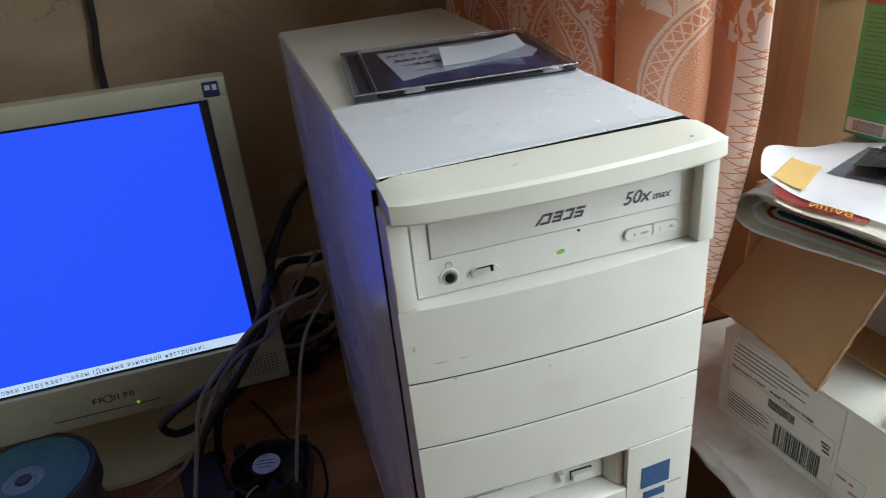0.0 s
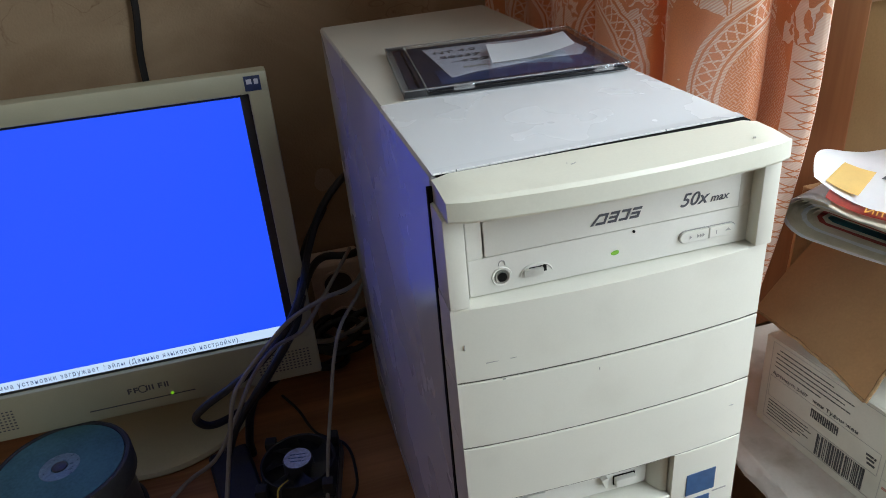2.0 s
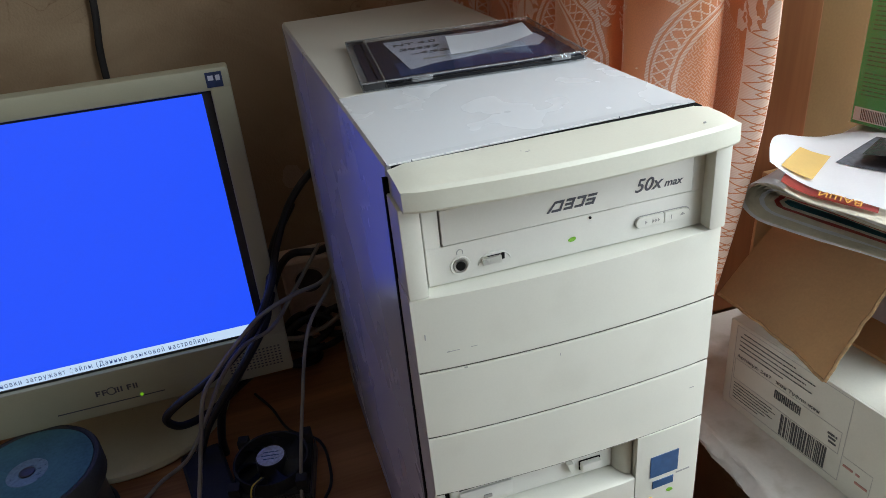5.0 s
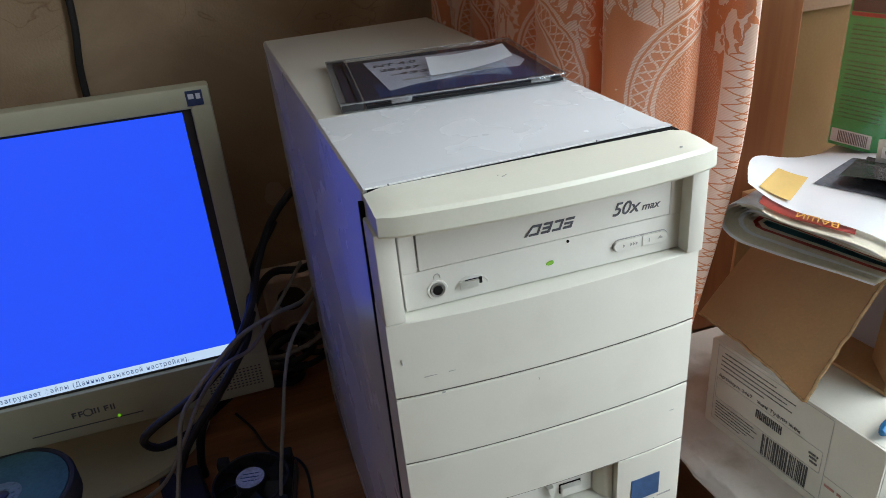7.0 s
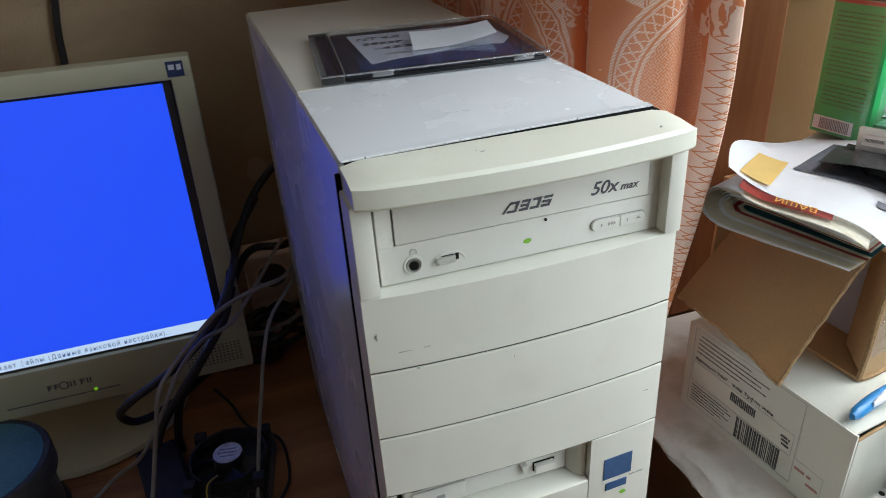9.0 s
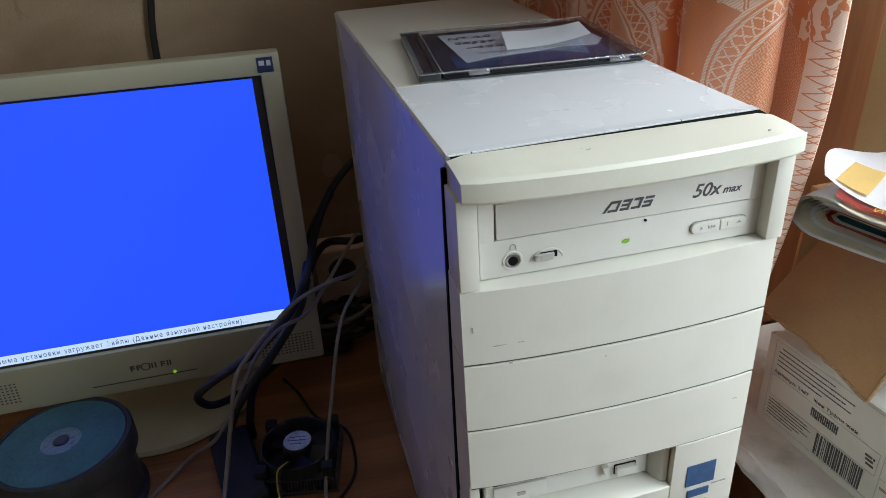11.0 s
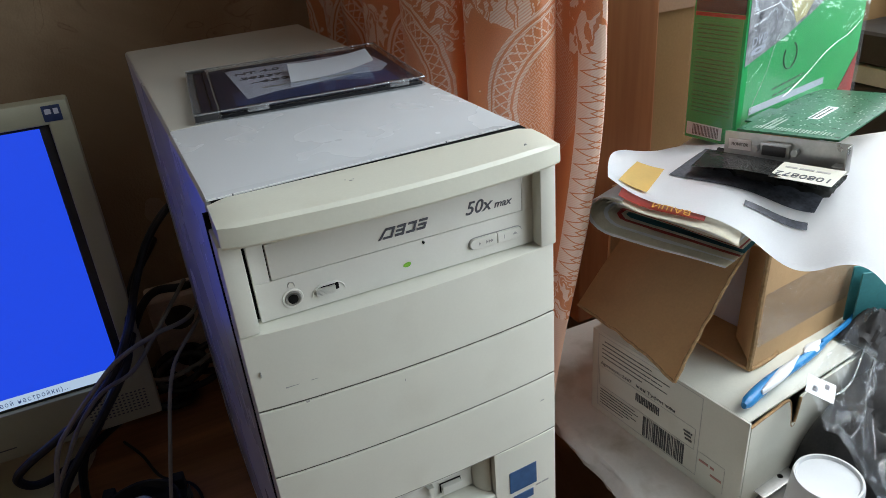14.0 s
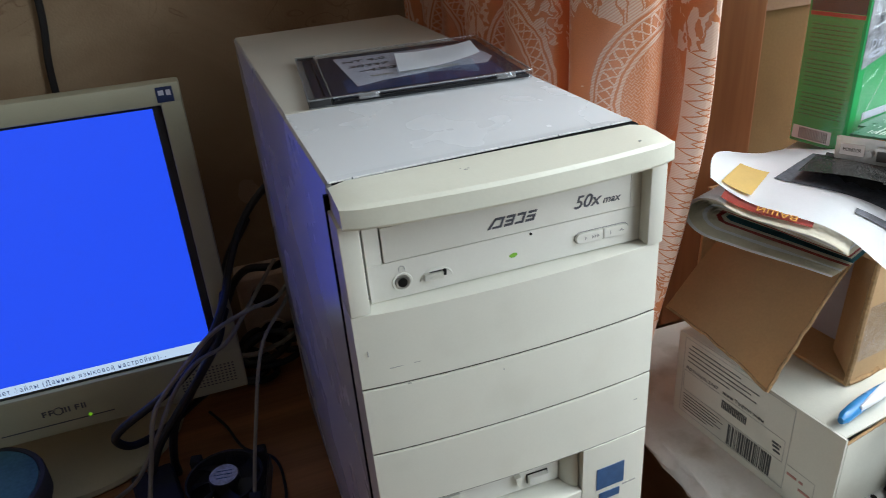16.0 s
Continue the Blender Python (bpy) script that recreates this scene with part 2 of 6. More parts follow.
    mask = op("MINIMUM", op("ADD", op("MAXIMUM", op("MULTIPLY", rest, hatch), op("MULTIPLY", hem_mask, op("MULTIPLY_ADD", hatch, 0.35, 0.58))), basket), 1.0)
    grain = nt.nodes.new("ShaderNodeTexNoise")
    grain.inputs["Scale"].default_value = 900
    nt.links.new(uv.outputs[0], grain.inputs["Vector"])
    ground = mix_colour(nt, grain.outputs["Fac"], (0.52, 0.145, 0.045), (0.78, 0.270, 0.095))
    col = mix_colour(nt, op("MULTIPLY", mask, 0.76), ground, (0.94, 0.82, 0.70))
    nt.links.new(col, b.inputs["Base Color"])
    nt.links.new(op("MULTIPLY_ADD", mask, -0.08, 0.36), b.inputs["Roughness"])
    b.inputs["Sheen Weight"].default_value = 0.1
    b.inputs["Specular IOR Level"].default_value = 0.9
    bp = nt.nodes.new("ShaderNodeBump")
    bp.inputs["Strength"].default_value, bp.inputs["Distance"].default_value = 0.6, 0.0007
    nt.links.new(op("MULTIPLY_ADD", grain.outputs["Fac"], 0.3, mask), bp.inputs["Height"])
    nt.links.new(bp.outputs[0], b.inputs["Normal"])
    # daylight behind the cloth shows through a little
    tr = nt.nodes.new("ShaderNodeBsdfTranslucent")
    nt.links.new(col, tr.inputs[0])
    ms = nt.nodes.new("ShaderNodeMixShader")
    ms.inputs[0].default_value = 0.10
    nt.links.new(b.outputs[0], ms.inputs[1])
    nt.links.new(tr.outputs[0], ms.inputs[2])
    nt.links.new(ms.outputs[0], nt.nodes["Material Output"].inputs[0])
    return m


def wallpaper_material():
    """Old brown-beige wallpaper with faint curled sprigs, pale blotches and relief."""
    m = bpy.data.materials.new("old_sprigged_wallpaper")
    m.use_nodes = True
    nt = m.node_tree
    b = nt.nodes["Principled BSDF"]
    tc = nt.nodes.new("ShaderNodeTexCoord")
    def noise_tex(scale, detail=3, dist=0.0):
        n = nt.nodes.new("ShaderNodeTexNoise")
        n.inputs["Scale"].default_value, n.inputs["Detail"].default_value, n.inputs["Distortion"].default_value = scale, detail, dist
        nt.links.new(tc.outputs["Object"], n.inputs["Vector"])
        return n
    mottling, fine, place, curl = noise_tex(7, 5), noise_tex(420, 2), noise_tex(9, 1), noise_tex(15, 1, 2.2)
    line = math_node(nt, "MAXIMUM", math_node(nt, "MULTIPLY_ADD", math_node(nt, "ABSOLUTE", math_node(nt, "SUBTRACT", curl.outputs["Fac"], 0.5)), -38.0, 0.95), 0.0)
    where = math_node(nt, "MINIMUM", math_node(nt, "MAXIMUM", math_node(nt, "MULTIPLY_ADD", place.outputs["Fac"], 9.0, -4.6), 0.0), 1.0)
    sprig = math_node(nt, "MULTIPLY", math_node(nt, "MULTIPLY", line, where), math_node(nt, "MULTIPLY_ADD", fine.outputs["Fac"], 1.2, 0.1))
    blot = nt.nodes.new("ShaderNodeTexVoronoi")
    blot.inputs["Scale"].default_value, blot.inputs["Randomness"].default_value = 7, 0.7
    nt.links.new(tc.outputs["Object"], blot.inputs["Vector"])
    pale = math_node(nt, "MULTIPLY", math_node(nt, "LESS_THAN", math_node(nt, "ADD", blot.outputs["Distance"], math_node(nt, "MULTIPLY", mottling.outputs["Fac"], 0.5)), 0.42), 0.22)
    patches = noise_tex(4.5, 6, 0.8)
    pr = nt.nodes.new("ShaderNodeValToRGB")
    pr.color_ramp.elements[0].position, pr.color_ramp.elements[1].position = 0.38, 0.64
    nt.links.new(patches.outputs["Fac"], pr.inputs[0])
    base = mix_colour(nt, pr.outputs[0], (0.275, 0.180, 0.100), (0.50, 0.37, 0.235))
    base = mix_colour(nt, math_node(nt, "MULTIPLY", mottling.outputs["Fac"], 0.35), base, (0.33, 0.22, 0.13))
    base = mix_colour(nt, math_node(nt, "MULTIPLY", fine.outputs["Fac"], 0.25), base, (0.24, 0.17, 0.11))
    base = mix_colour(nt, pale, base, (0.62, 0.50, 0.42))
    base = mix_colour(nt, math_node(nt, "MULTIPLY", sprig, 0.75), base, (0.17, 0.085, 0.045))
    nt.links.new(base, b.inputs["Base Color"])
    b.inputs["Roughness"].default_value = 0.75
    bp = nt.nodes.new("ShaderNodeBump")
    bp.inputs["Strength"].default_value, bp.inputs["Distance"].default_value = 0.35, 0.0015
    nt.links.new(math_node(nt, "ADD", fine.outputs["Fac"], mottling.outputs["Fac"]), bp.inputs["Height"])
    nt.links.new(bp.outputs[0], b.inputs["Normal"])
    return m


IVORY = material("ivory_plastic", (0.70, 0.685, 0.60), 0.42, vary=0.03, scale=20, fine=900, bump=0.04, bump_scale=1800, stain=0.09, stain_scale=30)
YELLOWED = material("yellowed_plastic", (0.67, 0.655, 0.55), 0.38, vary=0.04, scale=14, fine=700, bump=0.035, bump_scale=1500, stain=0.14, stain_scale=26)
DRIVE = material("drive_plastic", (0.72, 0.70, 0.64), 0.38, vary=0.03, scale=30, fine=900, bump=0.08, bump_scale=1800, stain=0.06, stain_scale=40)
STEEL = material("grey_painted_steel", (0.61, 0.62, 0.63), 0.27, vary=0.025, scale=9, fine=900, bump=0)
DUSTY = material("dust_yellowed_paint", (0.51, 0.485, 0.42), 0.38, vary=0.06, scale=16, fine=600, bump=0.06, bump_scale=900, stain=0.08, stain_scale=20)
GALV = material("zinc_plated_steel", (0.46, 0.455, 0.44), 0.30, metal=0.9, vary=0.15, scale=60, bump=0.1)
# near-black that stands for the shade inside gaps, holes and recesses
DARKGAP = material("dark_gap", (0.010, 0.0095, 0.009), 0.9, bump=0, spec=0.05)
BEIGE = material("beige_monitor_plastic", (0.385, 0.375, 0.270), 0.45, vary=0.05, scale=18, fine=800, bump=0.15, bump_scale=1300, stain=0.10, stain_scale=22)
BLACK = material("black_plastic", (0.028, 0.027, 0.028), 0.38, vary=0.3, scale=60, bump=0.1, bump_scale=900)
BLACKRUB = material("black_cable_rubber", (0.016, 0.015, 0.016), 0.5, vary=0.3, scale=50, bump=0.1)
GREYCABLE = material("grey_cable_rubber", (0.22, 0.205, 0.18), 0.5, vary=0.2, scale=60, bump=0.1)
INK = material("dark_grey_print", (0.07, 0.07, 0.085), 0.45, vary=0.1, bump=0)
FAINT = material("pale_grey_print", (0.36, 0.35, 0.33), 0.5, vary=0.1, bump=0)
NAVY = material("dark_navy_sticker", (0.02, 0.035, 0.10), 0.4, vary=0.3, scale=150, bump=0)
BLUESTK = material("blue_foil_sticker", (0.045, 0.10, 0.22), 0.35, vary=0.2, scale=120, bump=0.05)
PAPER = material("white_paper", (0.87, 0.88, 0.90), 0.7, vary=0.03, scale=25, fine=700, bump=0.12, bump_scale=900)
NOTE = material("yellow_note_paper", (0.80, 0.57, 0.20), 0.7, vary=0.05, scale=40, bump=0.08)
CARTON = material("brown_corrugated_card", (0.56, 0.355, 0.180), 0.75, vary=0.10, scale=22, fine=500, bump=0.25, bump_scale=260, stain=0.2, stain_scale=14)
CARTONEDGE = material("torn_card_edge", (0.36, 0.22, 0.105), 0.9, vary=0.35, scale=260, bump=0.6, bump_scale=500)
WHITECARD = material("white_shoebox_card", (0.67, 0.66, 0.575), 0.55, vary=0.05, scale=20, fine=500, bump=0.10, bump_scale=300, stain=0.18, stain_scale=16)
RULE = material("pale_label_rule", (0.47, 0.465, 0.43), 0.6, vary=0.1, bump=0)
LABELPRINT = material("black_label_print", (0.075, 0.075, 0.075), 0.6, vary=0.1, bump=0)
REDPRINT = material("faded_red_print", (0.45, 0.22, 0.18), 0.6, vary=0.2, bump=0)
SILLPAINT = material("worn_white_gloss_paint", (0.62, 0.59, 0.55), 0.45, vary=0.07, scale=30, fine=300, bump=0.5, bump_scale=60, stain=0.75, stain_scale=20)
REVEAL = wood_material("orange_brown_wood", (0.27, 0.090, 0.030), (0.40, 0.150, 0.054), 0.6, axis=2, scale=5)
OLIVE = material("olive_beige_paint", (0.28, 0.160, 0.072), 0.85, vary=0.12, scale=18, bump=0.15, stain=0.3, stain_scale=9, spec=0.15)
DESK = wood_material("dark_brown_veneer", (0.23, 0.105, 0.045), (0.42, 0.20, 0.09), 0.35, axis=0, scale=8)
FLOORWOOD = wood_material("brown_floor_boards", (0.38, 0.24, 0.13), (0.56, 0.39, 0.23), 0.4, axis=1, scale=5)
CEILING = material("white_ceiling_paint", (0.88, 0.87, 0.85), 0.85, vary=0.03, scale=4, bump=0.1)
WALLPAPER = wallpaper_material()
CURTAIN = curtain_material()
GREENBOX = material("green_printed_card", (0.016, 0.46, 0.115), 0.30, vary=0.10, scale=12, fine=300, bump=0.05)
DARKGREEN = material("dark_green_print", (0.015, 0.15, 0.045), 0.4, vary=0.1, bump=0)
GREYPRINT = material("grey_photo_print", (0.02, 0.02, 0.03), 0.3, vary=0.5, scale=45, fine=160, second=(0.42, 0.42, 0.45), bump=0)
YELPRINT = material("pale_yellow_print", (0.60, 0.52, 0.24), 0.4, vary=0.4, scale=40, bump=0)
MAGRED = material("red_magazine_print", (0.40, 0.05, 0.035), 0.35, vary=0.3, scale=30, bump=0)
MAGORANGE = material("orange_magazine_print", (0.72, 0.33, 0.06), 0.35, vary=0.3, scale=30, bump=0)
MAGTEAL = material("teal_magazine_print", (0.03, 0.14, 0.16), 0.35, vary=0.4, scale=50, bump=0)
PAGES = material("magazine_pages", (0.76, 0.71, 0.58), 0.7, vary=0.12, scale=60, bump=0.2)
PCB = material("green_solder_mask", (0.012, 0.10, 0.045), 0.3, vary=0.35, scale=180, fine=900, bump=0.25, bump_scale=700, coat=0.05)
SOLDER = material("solder_and_pins", (0.62, 0.63, 0.60), 0.35, metal=0.7, vary=0.2, bump=0.1)
DARKPRINT = material("black_toner_print", (0.020, 0.022, 0.030), 0.6, vary=0.6, scale=90, fine=420, second=(0.075, 0.08, 0.10), bump=0.05)
TEALDISC = material("teal_disc_dye", (0.05, 0.118, 0.125), 0.6, vary=0.35, scale=26, fine=300, bump=0.1, spec=0.15)
BRUSHBLUE = material("blue_brush_plastic", (0.03, 0.23, 0.54), 0.25, vary=0.1, bump=0)
BRUSHWHITE = material("white_brush_rubber", (0.75, 0.77, 0.80), 0.4, vary=0.05, bump=0.05)
CUPWHITE = material("white_cup_plastic", (0.62, 0.63, 0.64), 0.35, vary=0.03, bump=0.03)
TEALCLOTH = material("teal_folded_card", (0.05, 0.25, 0.27), 0.6, vary=0.15, bump=0.1)
SOCKET = material("aged_socket_plastic", (0.58, 0.44, 0.35), 0.45, vary=0.15, scale=40, bump=0.1, stain=0.3, stain_scale=30)
SILVERLABEL = material("silver_fan_label", (0.50, 0.55, 0.68), 0.35, vary=0.35, scale=200, bump=0)
HEATSINK = material("dark_heatsink", (0.13, 0.13, 0.135), 0.4, metal=0.6, vary=0.2, bump=0.05)
FRAMEWHITE = material("white_window_paint", (0.75, 0.75, 0.73), 0.4, vary=0.04, scale=15, bump=0.1)
YELWIRE = material("yellow_wire", (0.50, 0.38, 0.05), 0.45, vary=0.1, bump=0)
BLUEPAPER = material("blue_printed_insert", (0.035, 0.06, 0.16), 0.5, vary=0.4, scale=60, bump=0)
PALEBLUE = material("pale_insert_paper", (0.56, 0.57, 0.66), 0.6, vary=0.06, bump=0.05)
GREENLED = glowing("green_led", (0.24, 0.66, 0.02), 0.50)
YELLED = glowing("amber_led", (1.0, 0.6, 0.05), 1.2)
SCREENBLUE = glowing("blue_lit_screen", (0.015, 0.075, 0.88), 1.05)
SCREENGREY = glowing("grey_lit_text_bar", (0.50, 0.66, 0.86), 1.0)
SCREENINK = glowing("blue_screen_text", (0.03, 0.08, 0.30), 0.6)
JEWEL = thin_clear("clear_case_plastic", 0.03, 0.03, crease=0.05, scale=12)
GLASS = clear("window_glass", (1, 1, 1), 0.0)
FILM = thin_clear("clear_bag_film", 0.16, 0.14, crease=0.6, haze=0.03)
# the diffuse haze stands in for the wrap's broad whitish sheen
TAPEFILM = thin_clear("clear_wrap_film", 0.36, 0.14, crease=0.9, scale=24, haze=0.03)
PACKTAPE = thin_clear("packing_tape_film", 0.55, 0.14, crease=0.7, scale=70, haze=0.05)

# ---- building helpers ----
def world_matrix(ob):
    m = Matrix.Identity(4)
    while ob is not None:
        m = ob.matrix_basis @ m
        ob = ob.parent
    return m


def thing(name, label, category, m, group="", kind=""):
    ob = new(name)
    ob.empty_display_size = 0.02
    ob.matrix_basis = m
    return tagged(ob, label, category, group, kind)


def part(name, bm, mat, parent=None, label="", at_world=False, smooth=True):
    """Links a bmesh as one mesh object under parent; at_world: its coordinates are the world's."""
    if at_world and parent is not None:
        bm.transform(world_matrix(parent).inverted())
    bmesh.ops.recalc_face_normals(bm, faces=bm.faces)
    me = bpy.data.meshes.new(name)
    bm.to_mesh(me)
    bm.free()
    if smooth and len(me.polygons):
        me.polygons.foreach_set("use_smooth", [True] * len(me.polygons))
        me.set_sharp_from_angle(angle=radians(32))
    for mm in (mat if isinstance(mat, (list, tuple)) else (mat,)):
        me.materials.append(mm)
    ob = new(name, me)
    ob.parent = parent
    if label:
        ob["label"] = label
    return ob


def box(x0, x1, y0, y1, z0, z1, bevel=0.0, bm=None, seg=2):
    """A box with rounded edges, added to bm."""
    m = Matrix.LocRotScale(((x0 + x1) / 2, (y0 + y1) / 2, (z0 + z1) / 2), None, (x1 - x0, y1 - y0, z1 - z0))
    if bm is not None and not bevel:
        bmesh.ops.create_cube(bm, size=1, matrix=m)
        return bm
    b = bmesh.new()
    bmesh.ops.create_cube(b, size=1, matrix=m)
    if bevel:
        bmesh.ops.bevel(b, geom=b.edges[:], offset=bevel, segments=seg, affect="EDGES", profile=0.6)
    return join(bm, b)


def join(bm, b):
    if bm is None:
        return b
    me = bpy.data.meshes.new("tmp")
    b.to_mesh(me)
    b.free()
    bm.from_mesh(me)
    bpy.data.meshes.remove(me)
    return bm


def cyl(r0, r1, z0, z1, seg=32, m=None, bevel=0.0, bm=None):
    b = bmesh.new()
    bmesh.ops.create_cone(b, cap_ends=True, segments=seg, radius1=r0, radius2=r1, depth=z1 - z0, matrix=Matrix.Translation((0, 0, (z0 + z1) / 2)))
    if bevel:
        rim = [e for e in b.edges if len(e.link_faces) == 2 and any(len(f.verts) > 4 for f in e.link_faces)]
        bmesh.ops.bevel(b, geom=rim, offset=bevel, segments=2, affect="EDGES", profile=0.6)
    if m is not None:
        b.transform(m)
    return join(bm, b)


def lathe(profile, seg=40, m=None, bm=None):
    """Turns (r, z) pairs round the z axis."""
    b = bmesh.new()
    rings = []
    for r, z in profile:
        rings.append([b.verts.new((r * math.cos(2 * math.pi * i / seg), r * math.sin(2 * math.pi * i / seg), z)) for i in range(seg)])
    for a, c in zip(rings, rings[1:]):
        for i in range(seg):
            j = (i + 1) % seg
            b.faces.new((a[i], a[j], c[j], c[i]))
    if m is not None:
        b.transform(m)
    return join(bm, b)


def extrude_outline(points, depth, m=None, bevel=0.0, bm=None):
    """A flat outline in x and y, thickened along z."""
    b = bmesh.new()
    f = b.faces.new([b.verts.new((x, y, 0)) for x, y in points])
    r = bmesh.ops.extrude_face_region(b, geom=[f])
    bmesh.ops.translate(b, verts=[v for v in r["geom"] if isinstance(v, bmesh.types.BMVert)], vec=(0, 0, depth))
    if bevel:
        bmesh.ops.bevel(b, geom=b.edges[:], offset=bevel, segments=1, affect="EDGES")
    if m is not None:
        b.transform(m)
    return join(bm, b)


def sheet(fn, nu, nv, thick=0.0, bm=None, uv_name="", uv_size=(1, 1), uv_shift=(0, 0)):
    """A sheet of nu x nv cells; fn(u, v) gives the place, u and v from 0 to 1."""
    b = bmesh.new()
    vs = [[b.verts.new(fn(i / nu, j / nv)) for j in range(nv + 1)] for i in range(nu + 1)]
    layer = b.loops.layers.uv.new(uv_name) if uv_name else None
    for i in range(nu):
        for j in range(nv):
            f = b.faces.new((vs[i][j], vs[i + 1][j], vs[i + 1][j + 1], vs[i][j + 1]))
            if layer:
                for l, (a, c) in zip(f.loops, ((i, j), (i + 1, j), (i + 1, j + 1), (i, j + 1))):
                    l[layer].uv = (a / nu * uv_size[0] + uv_shift[0], c / nv * uv_size[1] + uv_shift[1])
    if thick:
        bmesh.ops.solidify(b, geom=b.faces[:], thickness=thick)
    return join(bm, b)


def spline(points, n=10):
    """Catmull-Rom through the points."""
    p = [Vector(q) for q in points]
    p = [2 * p[0] - p[1]] + p + [2 * p[-1] - p[-2]]
    out = []
    for i in range(1, len(p) - 2):
        for k in range(n):
            t = k / n
            out.append(0.5 * ((2 * p[i]) + (p[i + 1] - p[i - 1]) * t + (2 * p[i - 1] - 5 * p[i] + 4 * p[i + 1] - p[i + 2]) * t * t + (3 * p[i] - p[i - 1] - 3 * p[i + 1] + p[i + 2]) * t ** 3))
    out.append(p[-2])
    return out


def tube(points, radius, seg=8, n=10, bm=None, smooth_path=True):
    pts = spline(points, n) if smooth_path else [Vector(q) for q in points]
    b = bmesh.new()
    up, rings = Vector((0.13, 0.31, 0.94)), []
    for i, p in enumerate(pts):
        d = (pts[min(i + 1, len(pts) - 1)] - pts[max(i - 1, 0)]).normalized()
        s = d.cross(up)
        s = s.normalized() if s.length > 1e-4 else Vector((1, 0, 0))
        up = s.cross(d).normalized()
        rings.append([b.verts.new(p + radius * (math.cos(2 * math.pi * k / seg) * s + math.sin(2 * math.pi * k / seg) * up)) for k in range(seg)])
    for a, c in zip(rings, rings[1:]):
        for k in range(seg):
            b.faces.new((a[k], a[(k + 1) % seg], c[(k + 1) % seg], c[k]))
    b.faces.new(rings[0])
    b.faces.new(rings[-1])
    return join(bm, b)


def lettering(text, size, m, mat, parent, name="lettering", shear=0.0, width=None, depth=0.00015, label="", weight=0.0, spread=1.0):
    """Raised letters in the built-in font as a mesh; m maps their x, y plane into the parent's space."""
    cu = bpy.data.curves.new("letters", "FONT")
    cu.body, cu.size, cu.extrude, cu.shear, cu.align_x, cu.align_y = text, 1.0, depth / size, shear, "CENTER", "CENTER"
    cu.offset, cu.resolution_u, cu.space_character = weight / size, 4, spread
    tmp = bpy.data.objects.new("letters", cu)
    scene.collection.objects.link(tmp)
    me = bpy.data.meshes.new_from_object(tmp.evaluated_get(bpy.context.evaluated_depsgraph_get()))
    bpy.data.objects.remove(tmp)
    bpy.data.curves.remove(cu)
    me.transform(Matrix.Diagonal((size, size, size, 1)))
    xs = [v.co.x for v in me.vertices] or [0]
    if width:
        me.transform(Matrix.Diagonal((width / max(1e-6, max(xs) - min(xs)), 1, 1, 1)))
    me.transform(m)
    me.name = name
    me.materials.append(mat)
    ob = new(name, me)
    ob.parent = parent
    if label:
        ob["label"] = label
    return ob


def plane_map(origin, right, up):
    """Maps x, y of a flat drawing onto the plane through origin."""
    r, u = Vector(right).normalized(), Vector(up).normalized()
    n = r.cross(u)
    return Matrix(((r.x, u.x, n.x, origin[0]), (r.y, u.y, n.y, origin[1]), (r.z, u.z, n.z, origin[2]), (0, 0, 0, 1)))


def bars(rows, height, m, gap=0.35, depth=0.0002, rnd=None, bm=None):
    """Writing too small to read: rows of short bars. rows: (x0, x1, y)."""
    b = bmesh.new()
    rnd = rnd or random.Random(5)
    for x0, x1, y in rows:
        x = x0
        while x < x1:
            w = min(rnd.uniform(1.6, 5.0) * height, x1 - x)
            if w > height * 0.5:
                box(x, x + w, y - height / 2, y + height / 2, 0, depth, bm=b)
            x += w + height * gap * rnd.uniform(0.8, 1.5)
    b.transform(m)
    return join(bm, b)

# ---- the room ----
DESK_Z, SILL_Z, TOP_Z = 0.71, 0.80, 1.158


PALEWALL = material("pale_beige_wall", (0.66, 0.58, 0.47), 0.8, vary=0.06, scale=5, bump=0.2)


def structure(name, bm, mat, label, category, smooth=False):
    return tagged(part(name, bm, mat, None, smooth=smooth), label, category, kind="structure")


# floor, ceiling, west and south walls stay unseen; tones picked for their bounce light
structure("floor", box(-3.7, 0.3, -3.9, 0.72, -0.05, 0.0), FLOORWOOD, "brown wooden board floor of the room", "floor")
structure("ceiling", box(-3.7, 0.86, -3.9, 0.72, 2.6, 2.68), CEILING, "plain white painted ceiling", "ceiling")
structure("wall_north", box(-3.6, 0.30, 0.62, 0.72, 0.0, 2.6), WALLPAPER, "brown-beige wallpapered wall with faint curled sprigs", "wall")
structure("wall_west", box(-3.7, -3.6, -3.9, 0.72, 0.0, 2.6), PALEWALL, "unseen beige side wall", "wall")
structure("wall_south", box(-3.6, 0.30, -3.9, -3.8, 0.0, 2.6), PALEWALL, "beige wall behind the viewer", "wall")
east = box(0.30, 0.86, 0.312, 0.72, 0.0, 2.6)
box(0.30, 0.86, -3.9, -1.85, 0.0, 2.6, bm=east)
box(0.30, 0.86, -1.85, 0.312, 0.0, 0.74, bm=east)
box(0.30, 0.86, -1.85, 0.312, 2.2, 2.6, bm=east)
structure("wall_east", east, WALLPAPER, "thick wallpapered outer wall with a deep window opening", "wall")

